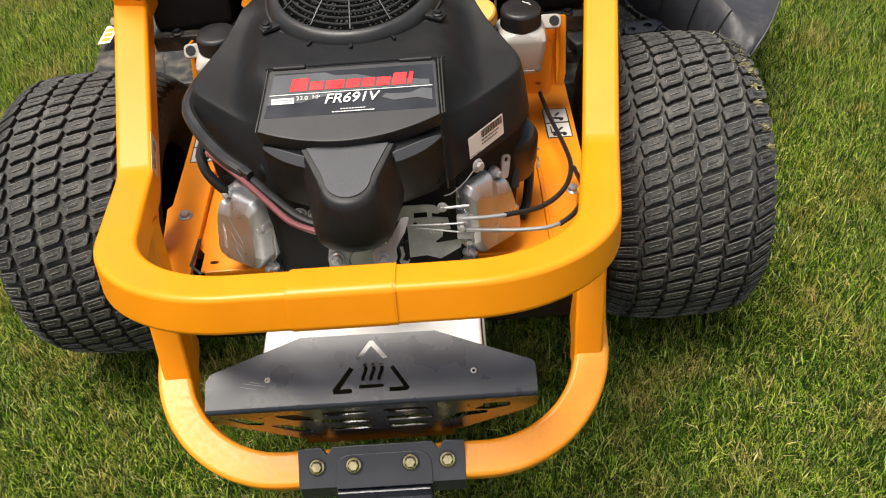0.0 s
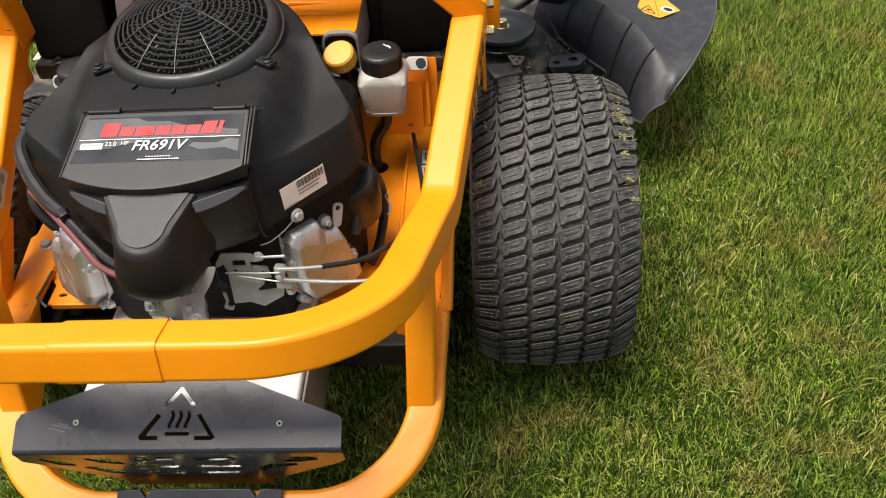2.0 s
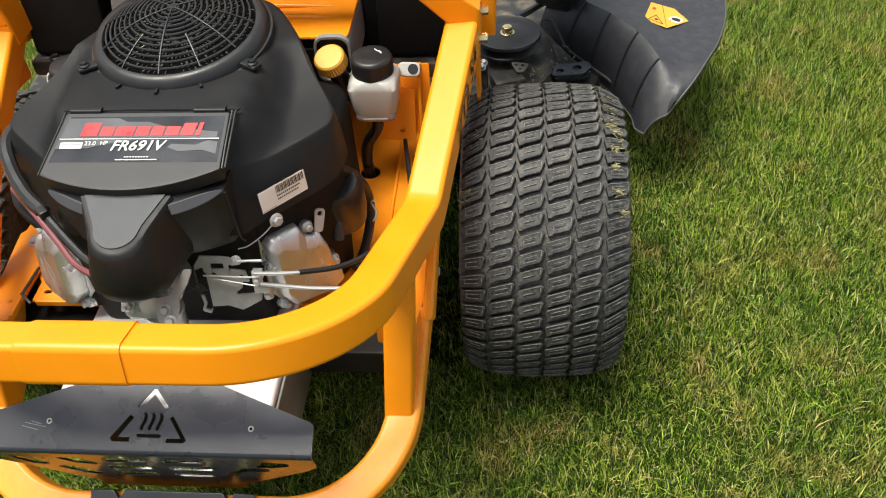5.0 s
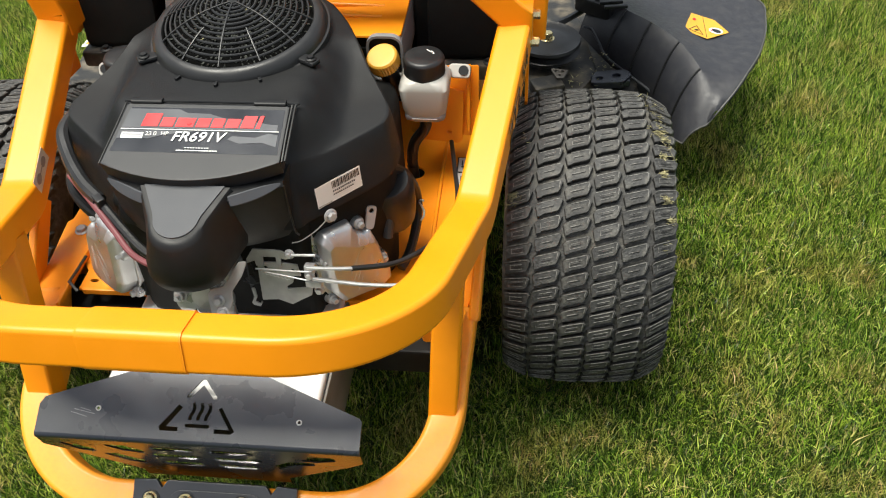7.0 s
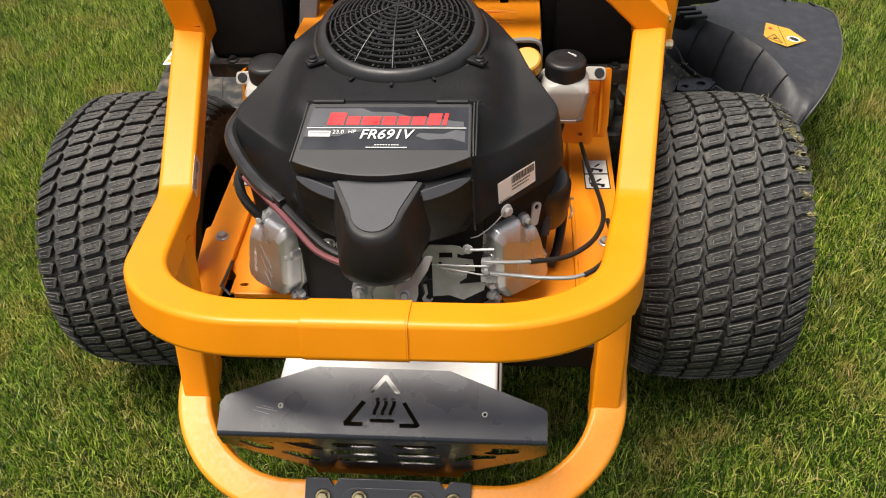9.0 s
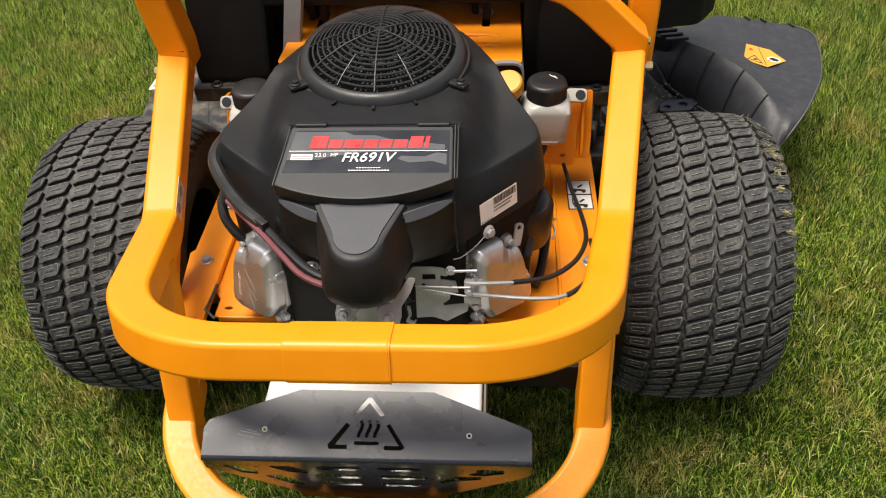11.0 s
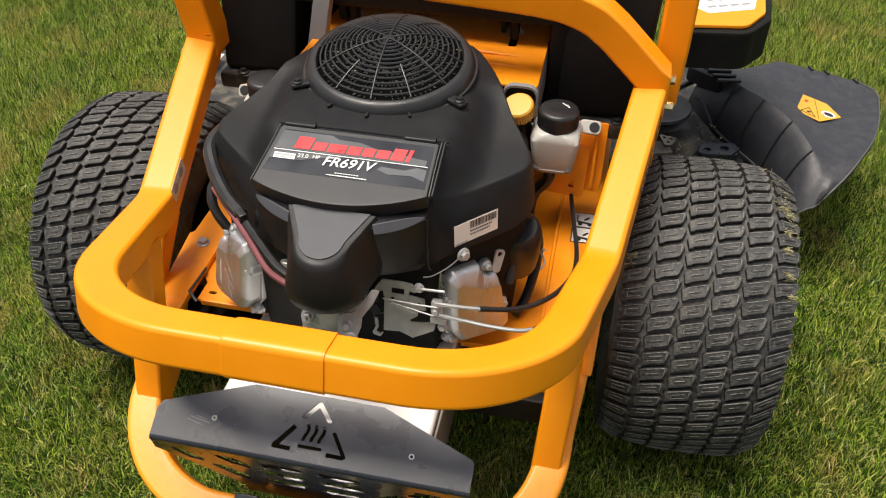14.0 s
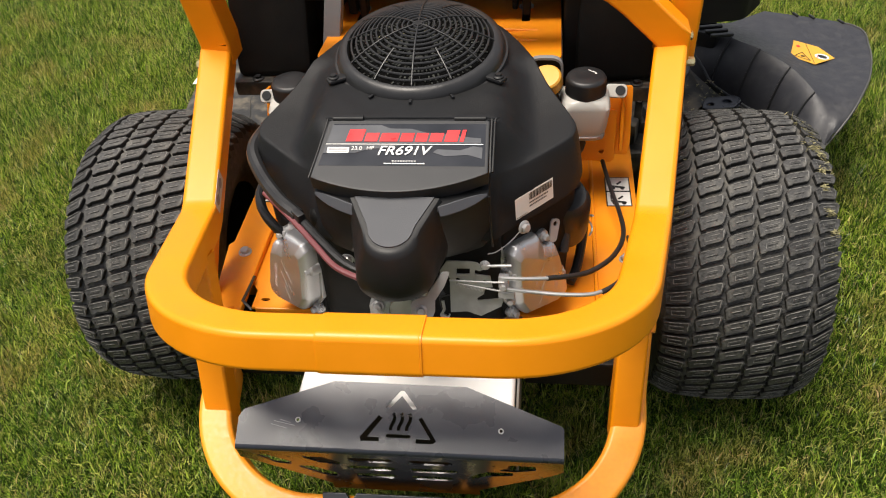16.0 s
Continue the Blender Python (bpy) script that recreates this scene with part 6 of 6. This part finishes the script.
for f in (1, 2, 3, 4):
    i = f / 6 * (k - 1)
    i0 = int(i)
    a, b = NEAR[i0].lerp(NEAR[min(i0 + 1, k - 1)], i - i0), RIDGE[i0].lerp(RIDGE[min(i0 + 1, k - 1)], i - i0)
    pts = []
    for j in range(9):
        t = 0.12 + 0.88 * j / 8
        p = a.lerp(b, 0.42 * t + 0.58 * (1 - math.cos(t * math.pi / 2)))
        p.z = a.z + (b.z - a.z) * (0.36 * t + 0.64 * math.sin(t * math.pi / 2))
        pts.append(p + Vector((-0.0015, -0.0015, 0.0015)))
    bm = bmesh.new()
    sweep(bm, pts, ring_profile(0.0024, 6))
    mower_part("rib", bm, CAP, "", chute)
seat3 = [chute_skin.ray_cast(Vector((x, y, 1.0)), Vector((0, 0, -1)))[0] for x, y in ((0.762, 0.925), (0.855, 0.925), (0.802, 0.870), (0.802, 0.985))]
CH = frame_at(((0.802, 0.925, sum(p.z for p in seat3) / 4 + 0.0025)), seat3[1] - seat3[0], (seat3[1] - seat3[0]).cross(seat3[3] - seat3[2]))
# the rolled hem along its free edge
bm = bmesh.new()
sweep(bm, [p + Vector((0.001, -0.001, 0.001)) for p in OUTER[5:]] + rim[::-2] + list(reversed(NEAR[14:-1])), ring_profile(0.0020, 6))
mower_part("hem", bm, CHUTE_EDGE, "", chute)
# short ribs on the far edge
for i in (2, 3, 5):
    bm = bmesh.new()
    rounded_box(bm, (0.006, 0.022, 0.006), Matrix.Translation(OUTER[i] + Vector((0, 0, 0.002))) @ Matrix.Rotation(radians(25), 4, "Z"), 0.002)
    mower_part("stop", bm, CAP, "", chute)
lab = flat_marks("warning_label", [[(-0.050, -0.025), (-0.001, -0.060), (0.056, -0.016), (0.031, 0.043), (-0.021, 0.070)]], ORIGIN @ CH, LABEL_YELLOW, chute, "yellow warning label with pictograms")
up = ORIGIN @ CH @ Matrix.Translation((0, 0, 0.0004))
flat_marks("white_roundel", [oval(0.026, -0.014, 0.0165, 0.0155, 20)], up, WHITE_LABEL, lab)
up = ORIGIN @ CH @ Matrix.Translation((0, 0, 0.0008))
flat_marks("label_print", [oval(0.027, -0.015, 0.0085, 0.0115, 14, 0.8), bar(-0.038, -0.020, -0.008, -0.042, 0.0015), bar(-0.038, -0.020, -0.017, 0.002, 0.0015), bar(-0.017, 0.002, -0.008, -0.042, 0.0015), oval(-0.020, -0.020, 0.005, 0.004, 10), bar(-0.001, -0.056, 0.004, 0.054, 0.001)], up, BLACK_INK, lab)
flat_marks("red_print", [oval(-0.018, 0.036, 0.0045, 0.006, 10), bar(0.012, -0.024, 0.020, -0.004, 0.0016)], up, RED_INK, lab)
bm = bmesh.new()
hose(bm, [(0.522, 0.926, 0.250), (0.5425, 0.932, 0.240), (0.5600, 0.905, 0.222), (0.5785, 0.8766, 0.200), (0.6250, 0.8260, 0.187), (0.6726, 0.7760, 0.175), (0.6785, 0.785, 0.150)], 0.0032, 8)
mower_part("hinge_rod", bm, PLASTIC_PALE, "", chute)
# black hinge bracket of the chute below the fender
bm = bmesh.new()
rounded_box(bm, (0.10, 0.05, 0.04), Matrix.Translation((0.555, 0.985, 0.275)) @ Matrix.Rotation(radians(-35), 4, "Z"), 0.008)
mower_part("hinge_bracket", bm, CAP, "", chute)
for i in range(4):
    bm = bmesh.new()
    rounded_box(bm, (0.055, 0.010, 0.008), Matrix.Translation((0.565 + 0.010 * i, 1.00 - 0.022 * i, 0.298)) @ Matrix.Rotation(radians(8), 4, "Z"), 0.002)
    mower_part("tooth", bm, CAP, "", chute)

# ---- lawn ----
def lawn_material():
    m = bpy.data.materials.new("grass_blades")
    m.use_nodes = True
    n, l = m.node_tree.nodes, m.node_tree.links
    b = n["Principled BSDF"]
    geo = n.new("ShaderNodeNewGeometry")
    co = n.new("ShaderNodeTexCoord")

    def ramp(stops):
        pick = n.new("ShaderNodeValToRGB")
        e = pick.color_ramp.elements
        e[0].position, e[0].color = stops[0][0], (*stops[0][1], 1)
        e[1].position, e[1].color = stops[-1][0], (*stops[-1][1], 1)
        for pos, col in stops[1:-1]:
            e.new(pos).color = (*col, 1)
        l.new(geo.outputs["Random Per Island"], pick.inputs[0])
        return pick.outputs[0]

    def patches(scale, low, high, most):
        wide = n.new("ShaderNodeTexNoise")
        wide.inputs["Scale"].default_value, wide.inputs["Detail"].default_value = scale, 5
        l.new(co.outputs["Object"], wide.inputs["Vector"])
        rng = n.new("ShaderNodeMapRange")
        rng.inputs[1].default_value, rng.inputs[2].default_value, rng.inputs[4].default_value = low, high, most
        l.new(wide.outputs[0], rng.inputs[0])
        return rng.outputs[0]

    def blend(factor, a, c):
        mix = n.new("ShaderNodeMixRGB")
        l.new(factor, mix.inputs[0])
        l.new(a, mix.inputs[1])
        l.new(c, mix.inputs[2])
        return mix.outputs[0]

    lush = ramp([(0.0, (0.006, 0.019, 0.002)), (0.44, (0.044, 0.104, 0.007)), (0.61, (0.215, 0.392, 0.028)), (0.82, (0.64, 0.80, 0.10)), (0.92, (0.82, 0.79, 0.23)), (1.0, (0.84, 0.63, 0.32))])
    cool = ramp([(0.0, (0.006, 0.020, 0.002)), (0.44, (0.040, 0.105, 0.009)), (0.69, (0.185, 0.372, 0.040)), (0.90, (0.57, 0.75, 0.14)), (0.96, (0.78, 0.67, 0.25)), (1.0, (0.76, 0.55, 0.29))])
    dry = ramp([(0.0, (0.022, 0.032, 0.004)), (0.38, (0.140, 0.170, 0.020)), (0.58, (0.500, 0.500, 0.085)), (0.78, (0.80, 0.65, 0.23)), (1.0, (0.76, 0.47, 0.23))])
    color = blend(patches(3.1, 0.44, 0.64, 0.7), lush, cool)
    color = blend(patches(6.5, 0.52, 0.66, 0.72), color, dry)
    l.new(color, b.inputs["Base Color"])
    b.inputs["Roughness"].default_value = 0.30
    b.inputs["Specular IOR Level"].default_value = 0.5
    glow = n.new("ShaderNodeBsdfTranslucent")
    l.new(color, glow.inputs[0])
    add = n.new("ShaderNodeMixShader")
    add.inputs[0].default_value = 0.36
    l.new(b.outputs[0], add.inputs[1])
    l.new(glow.outputs[0], add.inputs[2])
    l.new(add.outputs[0], n["Material Output"].inputs[0])
    return m


def build_lawn():
    rng = np.random.default_rng(4)
    tufts = 150000

    def scatter(count, x0, x1, y0, y1, share):
        """Places on the lawn, most of them drawn together into tufts."""
        x, y = rng.uniform(x0, x1, count), rng.uniform(y0, y1, count)
        many = int(tufts * share)
        cx, cy = rng.uniform(x0, x1, many), rng.uniform(y0, y1, many)
        pick = rng.integers(0, many, count)
        tuft = rng.random(count) < 0.72
        x = np.where(tuft, cx[pick] + rng.normal(0, 0.0065, count), x)
        y = np.where(tuft, cy[pick] + rng.normal(0, 0.0065, count), y)
        # none in the tyres' footprints, few below the machine
        keep = ~((np.abs(np.abs(x) - 0.5) < 0.105) & (np.abs(y - 0.225) < 0.10))
        under = (np.abs(x) < 0.36) & (y > 0.1) & (y < 1.25)
        keep &= ~(under & (rng.random(count) < 0.75))
        # thinner turf in two soft-edged places
        keep &= rng.random(count) > 0.38 * np.exp(-((x - 0.80) / 0.15) ** 2 - ((y - 0.02) / 0.45) ** 2)
        keep &= rng.random(count) > 0.30 * np.exp(-((x + 0.62) / 0.30) ** 2 - ((y + 0.38) / 0.30) ** 2)
        keep &= ~((y > 0.66) & (y < 1.22) & (np.abs(x) < 0.62))
        keep &= past_edge(x, y) + 0.16 < 0.16 * rng.random(count) + 0.05 * np.sin(9 * x) * np.sin(8 * y + 1)
        return x[keep], y[keep], pick[keep]

    near = scatter(1150000, -1.80, 1.80, -0.78, 0.75, 0.45)
    far = scatter(1620000, -2.95, 2.15, 0.75, 2.66, 0.55)
    outer = rng.uniform(-4.5, 4.5, 170000), rng.uniform(-3.6, 5.0, 170000)
    out = past_edge(*outer) > -0.06
    outer = outer[0][out], outer[1][out], rng.integers(0, tufts, int(out.sum()))
    zone = np.concatenate([np.full(len(g[0]), k) for k, g in enumerate((near, far, outer))])
    x, y, pick = (np.concatenate([g[k] for g in (near, far, outer)]) for k in range(3))
    n = len(x)
    z = SOIL_Z + SLOPE * x + 0.004 * np.sin(3.1 * x + 1.3) * np.cos(2.3 * y) - 0.002
    patch = np.sin(7.3 * x + 2 * np.sin(3.1 * y)) * np.sin(6.1 * y + 1.7 * np.sin(2.7 * x))
    mood = rng.normal(0, 1, tufts)[pick]
    tall = rng.normal(0.028, 0.010, n).clip(0.010, 0.065) * (1 + 0.14 * patch + 0.16 * mood).clip(0.5, 1.6)
    wide = rng.normal(0.00070, 0.00028, n).clip(0.00025, 0.0017)
    wide = np.where(zone == 1, wide * 1.35, np.where(zone == 2, wide * 4.0, wide))
    lay = rng.uniform(0, 2 * np.pi, tufts)[pick]
    way = np.where(rng.random(n) < 0.55, lay + rng.normal(0, 0.6, n), rng.uniform(0, 2 * np.pi, n))
    lean = np.abs(rng.normal(0.62, 0.42, n)).clip(0.03, 1.4) + np.where(zone == 1, 0.15, 0.0)
    lean = np.where(rng.random(n) < 0.12, rng.uniform(1.0, 1.5, n), lean)
    dx, dy = np.cos(way), np.sin(way)
    turn = rng.normal(0, 0.8, n)
    sx, sy = np.cos(turn) * wide, np.sin(turn) * wide
    root = np.stack([x, y, z], 1)
    out1, up1 = np.sin(lean * 0.5) * 0.5, np.cos(lean * 0.5) * 0.5
    out2, up2 = out1 + np.sin(lean * 1.25) * 0.5, up1 + np.cos(lean * 1.25) * 0.5
    mid = root + np.stack([dx * out1 * tall, dy * out1 * tall, up1 * tall], 1)
    tip = root + np.stack([dx * out2 * tall, dy * out2 * tall, np.maximum(up2 * tall, 0.006)], 1)
    side = np.stack([sx, sy, np.zeros(n)], 1)
    # half of the near blades bend in their middle, the others are plain slivers
    bent = (zone == 0) & (rng.random(n) < 0.75)
    v = np.concatenate([np.stack([root, mid - side, mid + side, tip], 1)[bent].reshape(-1, 3), np.stack([root - side, root + side, tip], 1)[~bent].reshape(-1, 3)])
    b = np.arange(int(bent.sum()))[:, None] * 4
    tris = np.concatenate([np.concatenate([b + np.array([[0, 2, 1]]), b + np.array([[1, 2, 3]])], 1).reshape(-1), np.arange(4 * len(b), len(v))])
    me = bpy.data.meshes.new("grass")
    me.vertices.add(len(v))
    me.vertices.foreach_set("co", v.astype(np.float32).ravel())
    me.loops.add(len(tris))
    me.loops.foreach_set("vertex_index", tris.astype(np.int32))
    me.polygons.add(len(tris) // 3)
    me.polygons.foreach_set("loop_start", np.arange(0, len(tris), 3, dtype=np.int32))
    me.update()
    me.validate()
    me.materials.append(lawn_material())
    tagged(new("grass", me), "green mown lawn grass with yellowed blades", "grass", kind="stuff")


build_lawn()
